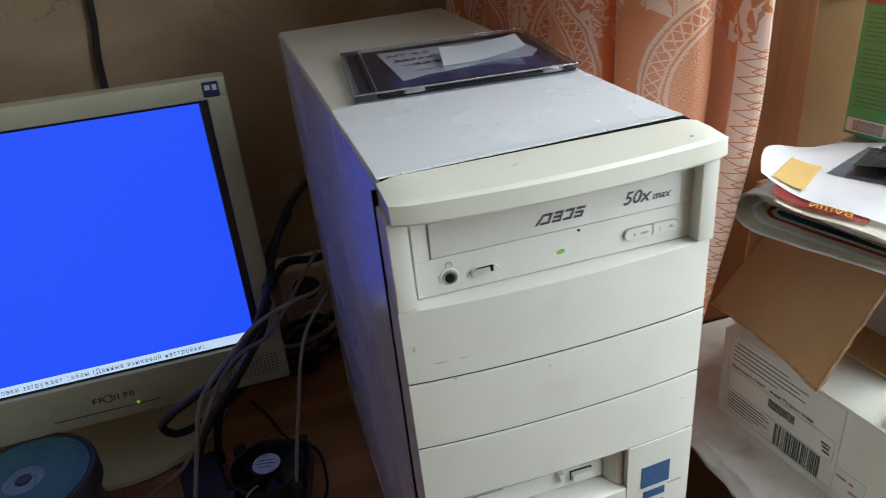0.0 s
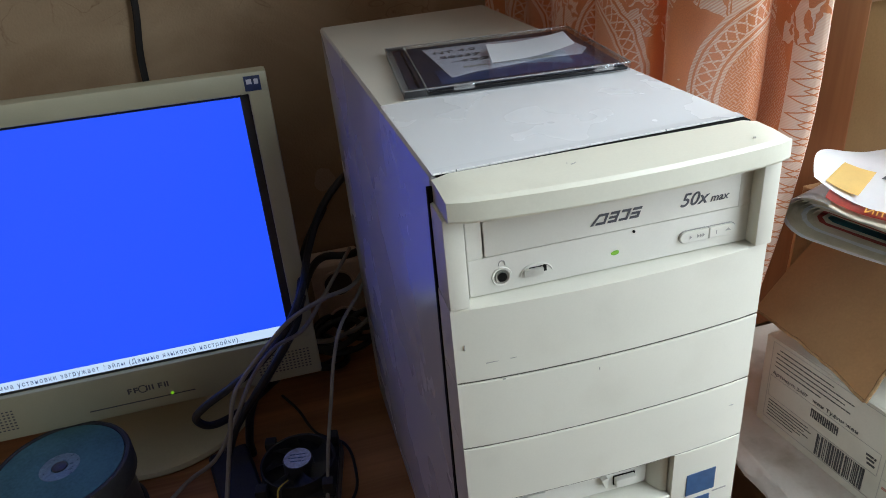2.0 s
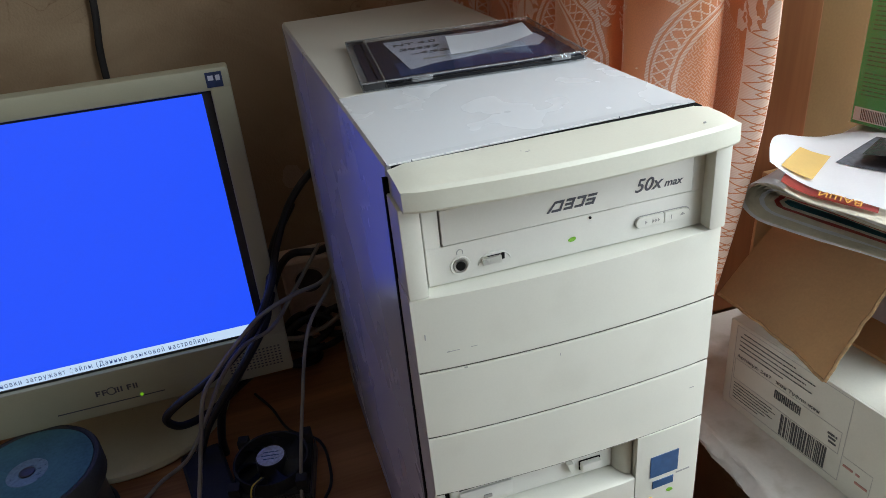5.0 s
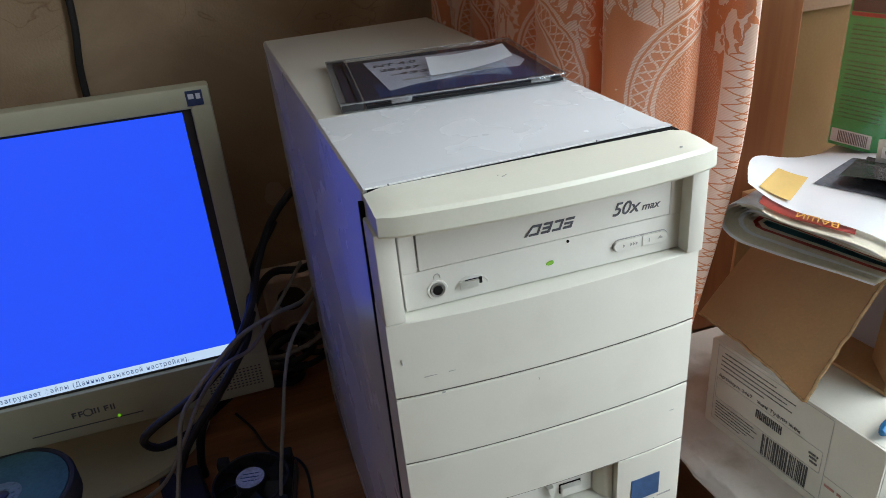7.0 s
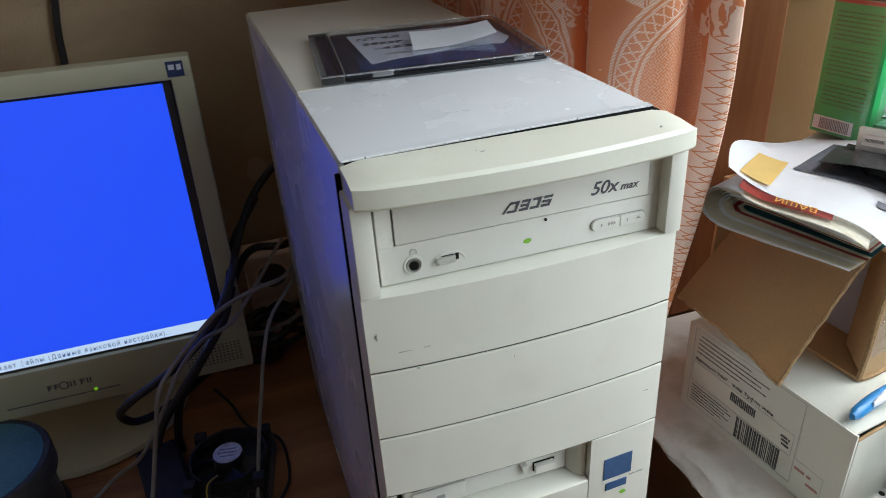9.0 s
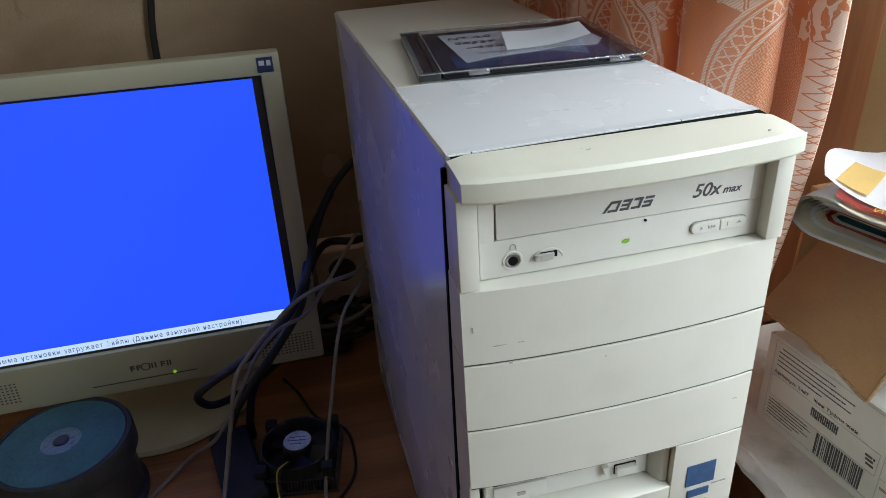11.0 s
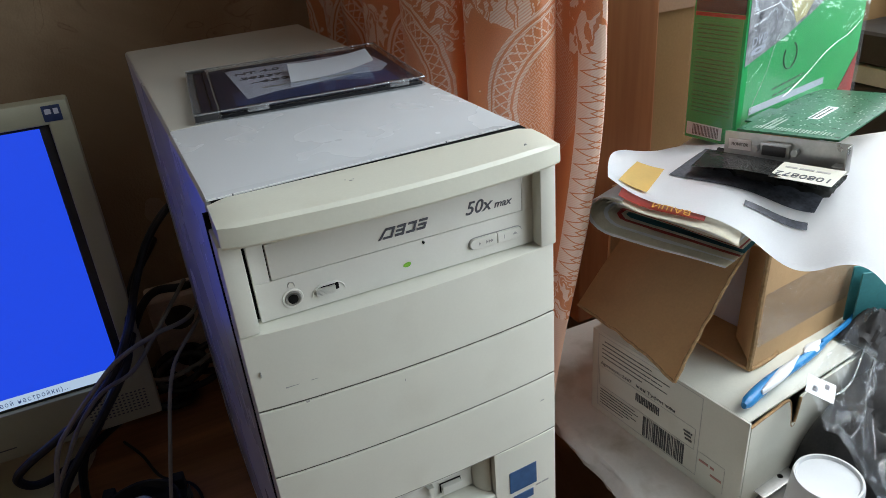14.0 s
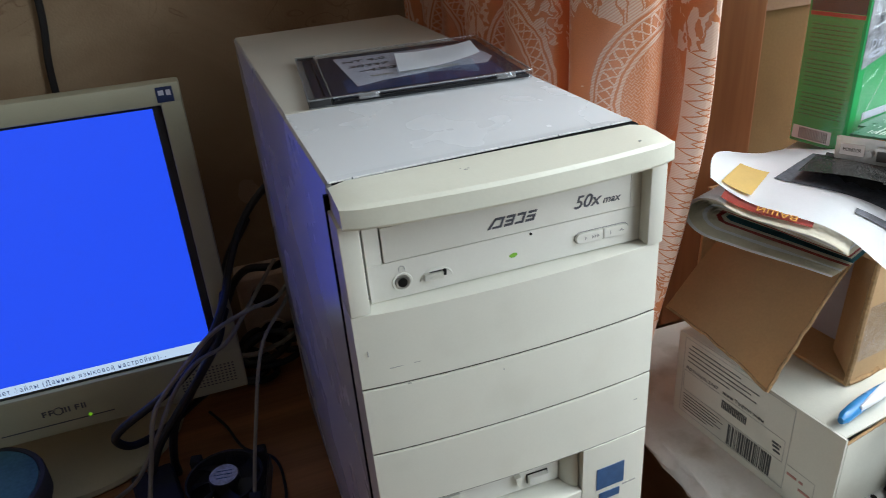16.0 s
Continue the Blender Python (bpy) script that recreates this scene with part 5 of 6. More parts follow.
part("bottom", box(t_ + 0.0002, BLEN - t_ - 0.0002, t_, BWID - t_ - 0.0002, 0.0, t_), WHITECARD, sb)
part("top_panel", box(t_ + 0.0003, BLEN - 0.001, 0.0026, BWID - 0.001, BH - t_, BH - 0.0002, 0.0005), WHITECARD, sb, "scuffed white top")
tf = extrude_outline([(0.003, BH - 0.006), (0.003, 0.012), (0.022, 0.002), (BLEN - 0.004, 0.0), (BLEN - 0.004, BH - 0.003), (0.080, BH - 0.004), (0.066, BH - 0.008), (0.0625, BH - 0.031), (0.0575, BH - 0.033), (0.0545, BH - 0.020), (0.049, BH - 0.003), (0.030, BH - 0.0035)], t_, plane_map((0, t_, 0), (1, 0, 0), (0, 0, 1)))
part("torn_side", tf, WHITECARD, sb, "torn white side flap")
part("torn_edge", tube([(0.003, 0.001, BH - 0.006), (0.016, 0.0005, BH - 0.0035), (0.030, 0.001, BH - 0.0035), (0.049, 0.001, BH - 0.003), (0.0545, 0.0008, BH - 0.020), (0.0575, 0.001, BH - 0.033), (0.0625, 0.001, BH - 0.031), (0.066, 0.001, BH - 0.008)], 0.0012, 6, 4), CARTONEDGE, sb, "ragged brown torn edge")


def end(x, z):
    """x from the far edge of the label end towards the near one, z up."""
    return plane_map((-0.0003, BWID - x, z), (0, -1, 0), (0, 0, 1))


EM = end(0, 0)
fr = bmesh.new()
for x0, x1, z0, z1 in ((0.008, 0.126, 0.0905, 0.0910), (0.008, 0.126, 0.0080, 0.0085), (0.008, 0.0085, 0.0085, 0.0905), (0.1255, 0.126, 0.0085, 0.0905)):
    box(x0, x1, z0, z1, 0, 0.0002, bm=fr)
fr.transform(EM)
part("label_border", fr, RULE, sb)
fr = bmesh.new()
for x0, x1, z0, z1 in ((0.010, 0.122, 0.0555, 0.0559), (0.010, 0.122, 0.0335, 0.0339), (0.010, 0.0104, 0.0339, 0.0555), (0.1216, 0.122, 0.0339, 0.0555)):
    box(x0, x1, z0, z1, 0, 0.0002, bm=fr)
fr.transform(EM)
part("label_frame", fr, RULE, sb)
rnd = random.Random(11)
tagged(part("label_line", bars([(0.016, 0.072, 0.0855), (0.013, 0.092, 0.0810), (0.013, 0.084, 0.0765), (0.013, 0.090, 0.0720), (0.013, 0.062, 0.0675)], 0.0010, EM, gap=0.45, rnd=rnd), LABELPRINT, sb, "small unreadable label lines"), kind="stuff")
lettering("Артикул: 2467   жен Туфли жен", 0.0047, EM @ pose(0.056, 0.0600, 0.0003), LABELPRINT, sb, name="label_text", width=0.088, label="printed article line")
wd = bmesh.new()
for i in range(7):
    x = 0.0560 + i * 0.0040
    box(x, x + 0.0011, 0.0435, 0.0520, 0, 0.0003, bm=wd)
    box(x + 0.0021, x + 0.0032, 0.0435, 0.0520, 0, 0.0003, bm=wd)
    box(x + 0.0011, x + 0.0021, (0.0510, 0.0435, 0.0478, 0.0435, 0.0478, 0.0510, 0.0478)[i], (0.0520, 0.0455, 0.0492, 0.0455, 0.0492, 0.0520, 0.0492)[i], 0, 0.0003, bm=wd)
wd.transform(EM)
part("brand_word", wd, LABELPRINT, sb, "bold black brand strokes")
tagged(part("label_line", bars([(0.012, 0.060 - (0.004, 0.0, 0.007, 0.002, 0.010, 0.018)[i], 0.0295 - 0.0033 * i) for i in range(6)], 0.0008, EM, rnd=rnd), LABELPRINT, sb), kind="stuff")
bc = bmesh.new()
x = 0.066
while x < 0.111:
    w = rnd.choice((0.0006, 0.0009, 0.0014, 0.0019))
    box(x, x + w, 0.0095, 0.0320, 0, 0.0002, bm=bc)
    x += w + rnd.choice((0.0006, 0.0009, 0.0014))
bc.transform(EM)
tagged(part("barcode", bc, LABELPRINT, sb, "black barcode"), kind="stuff")
tagged(part("label_line", bars([(0.110, 0.119, 0.0475), (0.111, 0.118, 0.0440), (0.112, 0.119, 0.0400)], 0.0020, EM, rnd=rnd), LABELPRINT, sb), kind="stuff")
tagged(part("red_stamp", bars([(0.128, 0.143, 0.0275), (0.140, 0.151, 0.0195)], 0.0024, EM, gap=0.7, rnd=rnd), REDPRINT, sb, "faded red stamped marks"), kind="stuff")
fr = bmesh.new()
for x0, x1, z0, z1 in ((0.127, 0.153, 0.0355, 0.0358), (0.1527, 0.153, 0.0085, 0.0355)):
    box(x0, x1, z0, z1, 0, 0.0002, bm=fr)
fr.transform(EM)
part("stamp_border", fr, RULE, sb)

BOXTOP = SILL_Z + 0.0005 + BH
# brown carton lying open on its side, a flap hanging out
bb = thing("cardboard_box", "open brown corrugated cardboard box with a hanging flap", "cardboard box", pose(0.300, 0.042, BOXTOP + 0.0005, 0, 0, 7) @ Matrix(((1, 0, 0.10, 0), (0, 1, 0, 0), (0, 0, 1, 0), (0, 0, 0, 1))))
CL, CWD, CH = 0.240, 0.168, 0.113
part("bottom", box(0, CL, 0, CWD, 0, 0.003, 0.0005), CARTON, bb)
part("top", box(0, CL, 0, CWD, CH - 0.003, CH, 0.0005), CARTON, bb)
part("side_panel", box(0, CL, 0, 0.003, 0.0032, CH - 0.0032, 0.0005), CARTON, bb)
part("side_panel", box(0, CL, CWD - 0.003, CWD, 0.0032, CH - 0.0032, 0.0005), CARTON, bb)
part("end_panel", box(CL - 0.003, CL, 0.0032, CWD - 0.0032, 0.0032, CH - 0.0032, 0.0005), CARTON, bb)
inf = box(0.0, 0.0028, 0.0, 0.040, 0.006, CH - 0.004, 0.0005)
inf.transform(pose(0.0032, 0.0036, 0, 0, 0, -38))
part("inner_flap", inf, CARTON, bb, "inner carton flap")
part("loose_sheet", box(0.045, 0.047, 0.022, 0.105, 0.0034, CH - 0.012), PALEBLUE, bb, "pale sheet inside the box")


def torn(u, v):
    """The hanging flap: from its hinge down to the torn outer edge."""
    a, b_ = Vector((0.299, 0.060, 1.002)), Vector((0.287, 0.163, 1.004))
    c, d = Vector((0.2235, 0.046, 0.9135)), Vector((0.211, 0.158, 0.928))
    p = a.lerp(b_, u).lerp(c.lerp(d, u), v)
    e = 0.0022 * noise.noise((u * 9, v * 9, 0.2)) * (1 if v > 0.95 or u < 0.03 else 0)
    return p + Vector((0.004 * math.sin(u * math.pi) * v + e, e, 0.003 * math.sin(v * math.pi)))


flap = part("flap", sheet(torn, 24, 18, thick=0.0032), CARTON, bb, "brown flap hanging from the box", at_world=True)
edge = [torn(0.0, v) + Vector((0.0022 * noise.noise((v * 40, 1, 0)), -0.001, 0.002 * noise.noise((v * 50, 4, 0)))) for v in np.linspace(0, 1, 22)]
part("flap_edge", tube([tuple(p) for p in edge], 0.0014, 6, 2), CARTONEDGE, bb, "torn fluted edge", at_world=True)
edge = [torn(u, 1.0) + Vector((0, 0, 0.001 * noise.noise((u * 50, 4, 3)))) for u in np.linspace(0, 1, 22)]
part("flap_edge", tube([tuple(p) for p in edge], 0.0012, 6, 2), CARTONEDGE, bb, at_world=True)
part("corner_wear", tube([(0.001, 0.001, 0.002), (0.0005, 0.0, 0.03), (0.001, 0.001, 0.055), (0.0, 0.0005, 0.085), (0.001, 0.001, CH - 0.002)], 0.0022, 6, 4), CARTONEDGE, bb, "frayed corner")
part("torn_bottom", tube([(0.002, 0.0, 0.0025), (0.015, -0.0008, 0.003), (0.028, 0.0004, 0.0025), (0.036, -0.0005, 0.006)], 0.0021, 6, 4), CARTONEDGE, bb)
tape = part("tape", sheet(lambda u, v: (0.004 + 0.23 * u, -0.0007 + 0.0003 * noise.noise((u * 30, v * 5, 0)), 0.022 + 0.05 * v + 0.012 * u), 30, 4), PACKTAPE, bb, "shiny clear packing tape")

# bent magazines on the box
def magazine(name, label, tip, d, s_len, w_len, z_mid, rads, mats, a):
    mg = thing(name, label, "magazine", Matrix.Translation((tip[0], tip[1], z_mid - rads[0] - 0.001)), group="magazines on the box")
    d, a = Vector(d).normalized(), Vector(a).normalized()
    for k, (r, mat) in enumerate(zip(rads, mats)):
        def bent(u, v, r=r, k=k):
            arc = math.pi * r
            tot = 2 * s_len + arc
            s = u * tot
            inset = 0.0016 * k + rads[0] - r
            wob = 0.0007 * noise.noise((u * 6 + k, v * 3, k))
            if s < s_len:
                q, z = s_len - s, -r
            elif s < s_len + arc:
                t = (s - s_len) / r
                q, z = -r * math.sin(t) * 1.5, -r * math.cos(t)
            else:
                q, z = s - s_len - arc, r
            squeeze = 1 - 0.35 * min(1, max(0, q) / s_len)
            p = Vector((tip[0], tip[1], 0)) + d * (q + inset + r * 1.5) + a * (w_len * v + 0.0012 * k)
            return (p.x, p.y, z_mid + z * squeeze - 0.35 * rads[0] * min(1, max(0, q) / s_len) * 0.9 + wob)
        part("cover" if k == 0 else "page", sheet(bent, 44, 6, thick=0.0012), mat, mg, at_world=True)
    return mg


magazine("magazine", "bent magazine with white, teal and red pages", (0.196, 0.126), (0.040, -0.1, 0), 0.088, 0.17, 1.0375,
         [0.0160, 0.0146, 0.0132, 0.0116, 0.0100, 0.0084, 0.0068, 0.0052, 0.0036, 0.0020], [PAPER, PAGES, PAGES, PAGES, PAPER, PAGES, PAGES, MAGRED, PAGES, MAGTEAL], (0.93, 0.36, 0))
# large sheet of paper draped over the magazines
A, EU, EV = Vector((0.197, 0.096, 1.0635)), Vector((0.106, -0.146, 0)), Vector((0.232, 0.187, 0))


def page(u, v, lift=0.0):
    p = A + EU * u + EV * (v - 0.035 * math.sin(math.pi * min(1, max(0, u))) * max(0, 1 - v / 0.42))
    w = max(0.0, 1 - v / 0.42) ** 2
    edge_z = -0.006 * u - 0.030 * math.exp(-((u - 0.72) / 0.20) ** 2) - 0.045 * max(0, u - 0.8) * 4.2 * max(0, u - 0.8) * 4
    z = edge_z * w - 0.0015 * u
    z += 0.012 * max(0, 1 - u / 0.20) ** 2 * (0.5 + 0.5 * math.sin(v * 7 + 0.6)) * max(0, 1 - v / 0.5)
    z += 0.0012 * noise.noise((u * 4, v * 5, 0.7))
    return Vector((p.x, p.y, p.z + z + lift))


rm = thing("magazine", "folded red and orange magazine under the white paper", "magazine", Matrix.Translation((0.26, 0.09, 1.05)), group="magazines on the box")
part("cover", sheet(lambda u, v: page(0.04 + 0.33 * u, -0.034 + 0.020 * u + 0.30 * v, -0.0016), 24, 20, thick=-0.0006), MAGRED, rm, "red glossy cover", at_world=True)
part("page_block", sheet(lambda u, v: page(0.06 + 0.44 * u, -0.046 + 0.016 * u + 0.30 * v, -0.0040), 24, 20, thick=-0.0014), PAGES, rm, "pale page edges", at_world=True)
head_o, head_r = page(0.33, -0.008, 0.0), page(0.16, -0.014, 0.0)
lettering("ВАШИ", 0.0105, Matrix.Translation((0.26, 0.09, 1.05)).inverted() @ plane_map(tuple(head_o.lerp(head_r, 0.5) + Vector((0, 0, 0.0004))), tuple(head_r - head_o), (-EV.x, -EV.y, 0.0)), MAGORANGE, rm, name="cover_headline", width=0.026, label="yellow-orange cover headline")
sh = thing("paper_sheet", "large creased white printed paper sheet draped over the magazines", "paper", Matrix.Translation((0.26, 0.1, 1.058)))
def leaf_fn(u, v):
    """The sheet with its worn, rounded far corner and the tip that sticks out."""
    u0 = -0.060 * math.sin(math.pi * min(1, 0.10 + v * 1.15)) + 0.17 * v ** 3
    p = page(u0 + (1 - u0) * u, (0.42 + 0.22 * u * u) * v)
    p.z -= 0.010 * max(0, 1 - u / 0.3) * max(0, v - 0.5)
    return p


part("leaf", sheet(leaf_fn, 60, 40, thick=-0.0002), PAPER, sh, at_world=True)
part("dark_print", sheet(lambda u, v: page(0.178 + 0.56 * u + 0.10 * v, 0.160 - 0.008 * u + (0.20 + 0.008 * u) * v, 0.0006), 40, 40), DARKPRINT, sh, "blotchy black toner picture", at_world=True)
part("text_strip", sheet(lambda u, v: page(0.49 + 0.23 * u, 0.092 + 0.022 * v + 0.006 * u, 0.0010), 12, 3), DARKPRINT, sh, "dark printed strip", at_world=True)
yn = thing("sticky_note", "small yellow note paper on the white sheet", "note", Matrix.Translation((0.22, 0.095, 1.065)))
part("leaf", sheet(lambda u, v: page(0.02 + 0.115 * u + 0.02 * v, 0.015 + 0.150 * v + 0.01 * u, 0.0011 + 0.001 * u), 12, 12, thick=0.0002), NOTE, yn, at_world=True)

# graphics card on the paper
GM = pose(0.302, 0.106, 1.0660, -3, 4.2, 21)
gc = thing("graphics_card", "green circuit board card with a metal bracket, lying on paper", "graphics card", GM)
br_ = box(0, 0.001, -0.088, -0.008, 0.0, 0.0195)
box(-0.010, 0.0, -0.097, -0.0882, 0.004, 0.0052, 0.0003, bm=br_)
box(0.0, 0.001, -0.097, -0.088, 0.0, 0.0195, bm=br_)
part("bracket", br_, GALV, gc, "zinc-plated metal bracket")
part("bracket_lip", box(-0.011, 0.0, -0.0975, -0.0965, 0.0, 0.0195, 0.0003), GALV, gc)
part("connector_shell", box(-0.0055, -0.0003, -0.058, -0.037, 0.0045, 0.0150, 0.001), GALV, gc)
part("connector", box(-0.0075, -0.0056, -0.056, -0.039, 0.0060, 0.0135, 0.001), BLACK, gc, "black video socket")
for y in (-0.0615, -0.0335):
    part("screw_post", cyl(0.0026, 0.0026, 0.0003, 0.0065, 6, pose(0, y, 0.0098, 0, -90, 0)), GALV, gc)
part("bracket_label", box(-0.0006, -0.0003, -0.0285, -0.0115, 0.0060, 0.0140), PAPER, gc, "small white label")
lettering("MONITOR", 0.0036, plane_map((-0.0008, -0.0200, 0.0100), (0, -1, 0), (0, 0, 1)), LABELPRINT, gc, name="label_word", width=0.0125)
part("board", box(0.0012, 0.178, -0.088, -0.016, 0.0198, 0.0214, 0.0002), PCB, gc, "green circuit board")
rnd = random.Random(8)
pins = bmesh.new()
for r_ in range(14):
    for k in range(3):
        box(0.012 + 0.0026 * r_, 0.0134 + 0.0026 * r_, -0.030 - 0.0035 * k, -0.0288 - 0.0035 * k, 0.0214, 0.0218, bm=pins)
for k in range(22):
    for j_ in range(3):
        box(0.010 + 0.0034 * j_, 0.0112 + 0.0034 * j_, -0.080 + 0.0026 * k, -0.0788 + 0.0026 * k, 0.0214, 0.0218, bm=pins)
for k in range(170):
    x, y, w = rnd.uniform(0.02, 0.172), rnd.uniform(-0.085, -0.018), rnd.choice((0.0008, 0.0012, 0.002))
    box(x, x + w, y, y + 0.0009, 0.0214, 0.0216, bm=pins)
tagged(part("solder_joints", pins, SOLDER, gc, "silvery solder joints", smooth=False), kind="stuff")
part("barcode_label", box(0.056, 0.104, -0.056, -0.048, 0.0214, 0.0217), PAPER, gc, "white barcode label")
tagged(part("label_print", bars([(0.058, 0.101, -0.050), (0.058, 0.098, -0.0535)], 0.0018, Matrix.Translation((0, 0, 0.0217)), depth=0.0001), LABELPRINT, gc), kind="stuff")
for x0, x1, y0, y1 in ((0.06, 0.10, -0.075, -0.040), (0.115, 0.135, -0.08, -0.05), (0.02, 0.05, -0.06, -0.05)):
    part("chip", box(x0, x1, y0, y1, 0.0170, 0.0197, 0.0004), BLACK, gc)
part("edge_contacts", box(0.030, 0.080, -0.0159, -0.010, 0.0199, 0.0213), PCB, gc)

# dark bag with a paper tag under the card
tg = thing("parts_bag", "crumpled dark plastic parts bag with a white number tag", "bag", Matrix.Translation((0.31, 0.05, 1.062)))
def bag_fn(u, v):
    p = Vector((0.279, 0.098, 0)).lerp(Vector((0.306, 0.004, 0)), u) + Vector((0.040, 0.018, 0)) * v
    return (p.x, p.y, 1.0625 + 0.007 * abs(noise.noise((u * 6, v * 5, 0.3))) + 0.004 * math.sin(math.pi * v) * math.sin(math.pi * u))
part("bag", sheet(bag_fn, 26, 14, thick=0.0003), material("dark_static_bag", (0.06, 0.06, 0.058), 0.22, vary=0.5, scale=60, bump=0.4, bump_scale=120), tg)
TAGM = pose(0.306, 0.024, 1.0745, 5, -3, -72)
bpy.context.view_layer.update()
for ob in tg.children:
    ob.matrix_basis = world_matrix(tg).inverted() @ ob.matrix_basis
tgp = box(-0.021, 0.021, -0.013, 0.013, 0, 0.0003)
tgp.transform(TAGM)
part("tag", tgp, WHITECARD, tg, "white number tag", at_world=True)
lettering("1080872", 0.0090, world_matrix(tg).inverted() @ TAGM @ pose(0, -0.0055, 0.0005, 0, 0, 180), INK, tg, name="tag_number", width=0.036, label="printed tag number")

tagged(part("tag_print", bars([(-0.017, 0.016, 0.0055)], 0.0022, TAGM @ Matrix.Translation((0, 0, 0.0003)), gap=0.6), FAINT, tg, "small unreadable tag line", at_world=True), kind="stuff")
under = sheet(lambda u, v: (0.262 + 0.040 * u + 0.036 * v, 0.088 - 0.078 * u + 0.020 * v, 1.0705 + 0.0035 * math.sin(math.pi * u) * (1 - v) - 0.001 * v), 16, 6, thick=0.0003)
part("folded_slip", under, bpy.data.materials["dark_static_bag"], tg, "creased dark film fold", at_world=True)

# green software box in clear wrap
# pale film for thin tubes that draw the wrap's highlights
WRAPGLINT = thin_clear("wrap_glint_film", 0.9, 0.25, haze=0.15)
gb = thing("software_box", "green printed software box in creased clear wrap", "box", pose(0.3390, 0.1215, 1.0580, 0, 0, 12.5))
GW, GT, GH = 0.194, 0.0475, 0.245
part("carton", box(0, GW, 0, GT, 0, GH, 0.0008), GREENBOX, gb)
part("spine_band", box(-0.0005, -0.0001, 0.002, GT - 0.002, 0.106, 0.135), BLACK, gb, "black band on the spine")
part("spine_band", box(-0.0005, -0.0001, 0.002, GT - 0.002, 0.1025, 0.1055), MAGRED, gb, "red stripe on the spine")
SPM = plane_map((-0.0004, GT - 0.004, 0), (0, -1, 0), (0, 0, 1))
tagged(part("spine_text", bars([(0.001, 0.037, 0.096 - 0.0034 * i) for i in range(22) if i not in (7, 15)], 0.0010, SPM, gap=0.9, rnd=random.Random(4)), DARKGREEN, gb, "tiny unreadable spine text"), kind="stuff")
part("barcode_patch", box(-0.0006, -0.0001, 0.012, GT - 0.002, 0.003, 0.014), PAPER, gb, "white barcode patch")
bc = bmesh.new()
for i in range(18):
    box(0.004 + i * 0.0014, 0.0047 + i * 0.0014, 0.004, 0.013, 0.0002, 0.0004, bm=bc)
bc.transform(SPM)
tagged(part("barcode", bc, LABELPRINT, gb), kind="stuff")
FM = plane_map((0, -0.0002, 0), (1, 0, 0), (0, 0, 1))
ph = extrude_outline([(0.002, 0.066), (0.058, 0.080), (0.100, 0.094), (0.165, 0.122), (0.165, 0.215), (0.002, 0.215)], 0.0003, FM)
part("photo_panel", ph, GREYPRINT, gb, "grey abstract picture")
ph = extrude_outline([(0.060, 0.106), (0.072, 0.088), (0.086, 0.092), (0.116, 0.124), (0.126, 0.20), (0.076, 0.20), (0.078, 0.13)], 0.0005, FM)
part("photo_panel", ph, YELPRINT, gb, "pale yellow picture")
lettering("DVD", 0.0105, FM @ pose(0.018, 0.084, 0.0006, 0, 0, 6), PALEBLUE, gb, name="disc_mark", shear=0.3, label="pale disc format letters")
dl = lathe([(0.004, 0), (0.011, 0), (0.011, 0.0003), (0.004, 0.0003)], 24, FM @ pose(0.018, 0.0765, 0.0005, 0, 0, 8) @ Matrix.Diagonal((1, 0.25, 1, 1)))
part("disc_symbol", dl, PALEBLUE, gb)
part("corner_flash", extrude_outline([(GW - 0.034, 0.004), (GW - 0.001, 0.004), (GW - 0.001, 0.042)], 0.0004, FM), MAGRED, gb, "red corner flash")
tagged(part("front_text", bars([(0.050, 0.100, 0.0345), (0.052, 0.092, 0.0285)], 0.0017, FM @ pose(0, 0, 0.0003, 0, 0, 4), gap=0.8, rnd=random.Random(2)), DARKGREEN, gb, "small unreadable front text"), kind="stuff")
part("white_strip", box(0.016, 0.135, -0.0006, -0.0002, 0.0235, 0.0295), PALEBLUE, gb, "pale strip at the foot")
part("swirl", tube([(0.070 + 0.010 * math.cos(a), -0.0006, 0.062 + 0.011 * math.sin(a)) for a in np.linspace(2.6, 7.4, 12)], 0.0006, 6, 3), DARKGREEN, gb)
def wrap_fn(u, v):
    return (0.001 + (GW - 0.002) * u, -0.0030 - 0.0022 * abs(noise.noise((u * 7, v * 6, 0.6))), 0.001 + (GH - 0.002) * v)
part("wrap", sheet(wrap_fn, 26, 30), TAPEFILM, gb, "creased clear wrap")
def wrap_side(u, v):
    return (-0.0030 - 0.0018 * abs(noise.noise((u * 4, v * 8, 3.6))), 0.001 + (GT - 0.002) * u, 0.001 + (GH - 0.002) * v)
part("wrap", sheet(wrap_side, 10, 30), TAPEFILM, gb)
# slanting white highlights of the wrap, laid on as thin tubes
part("wrap_crease", tube([(0.0, -0.0042, 0.107), (0.040, -0.0048, 0.111), (0.080, -0.0045, 0.121), (0.13, -0.0045, 0.133), (0.190, -0.004, 0.150)], 0.0003, 5, 5), WRAPGLINT, gb)

for k, (x0, z0, x1, z1) in enumerate(((0.006, 0.020, 0.050, 0.105), (0.100, 0.140, 0.190, 0.100), (0.060, 0.030, 0.180, 0.075), (0.120, 0.165, 0.150, 0.235))):
    pts = [(x0 + (x1 - x0) * t, -0.0048, z0 + (z1 - z0) * t + 0.006 * noise.noise((t * 3, k, 0.2))) for t in np.linspace(0, 1, 7)]
    part("wrap_crease", tube(pts, 0.0003, 5, 3), WRAPGLINT, gb)

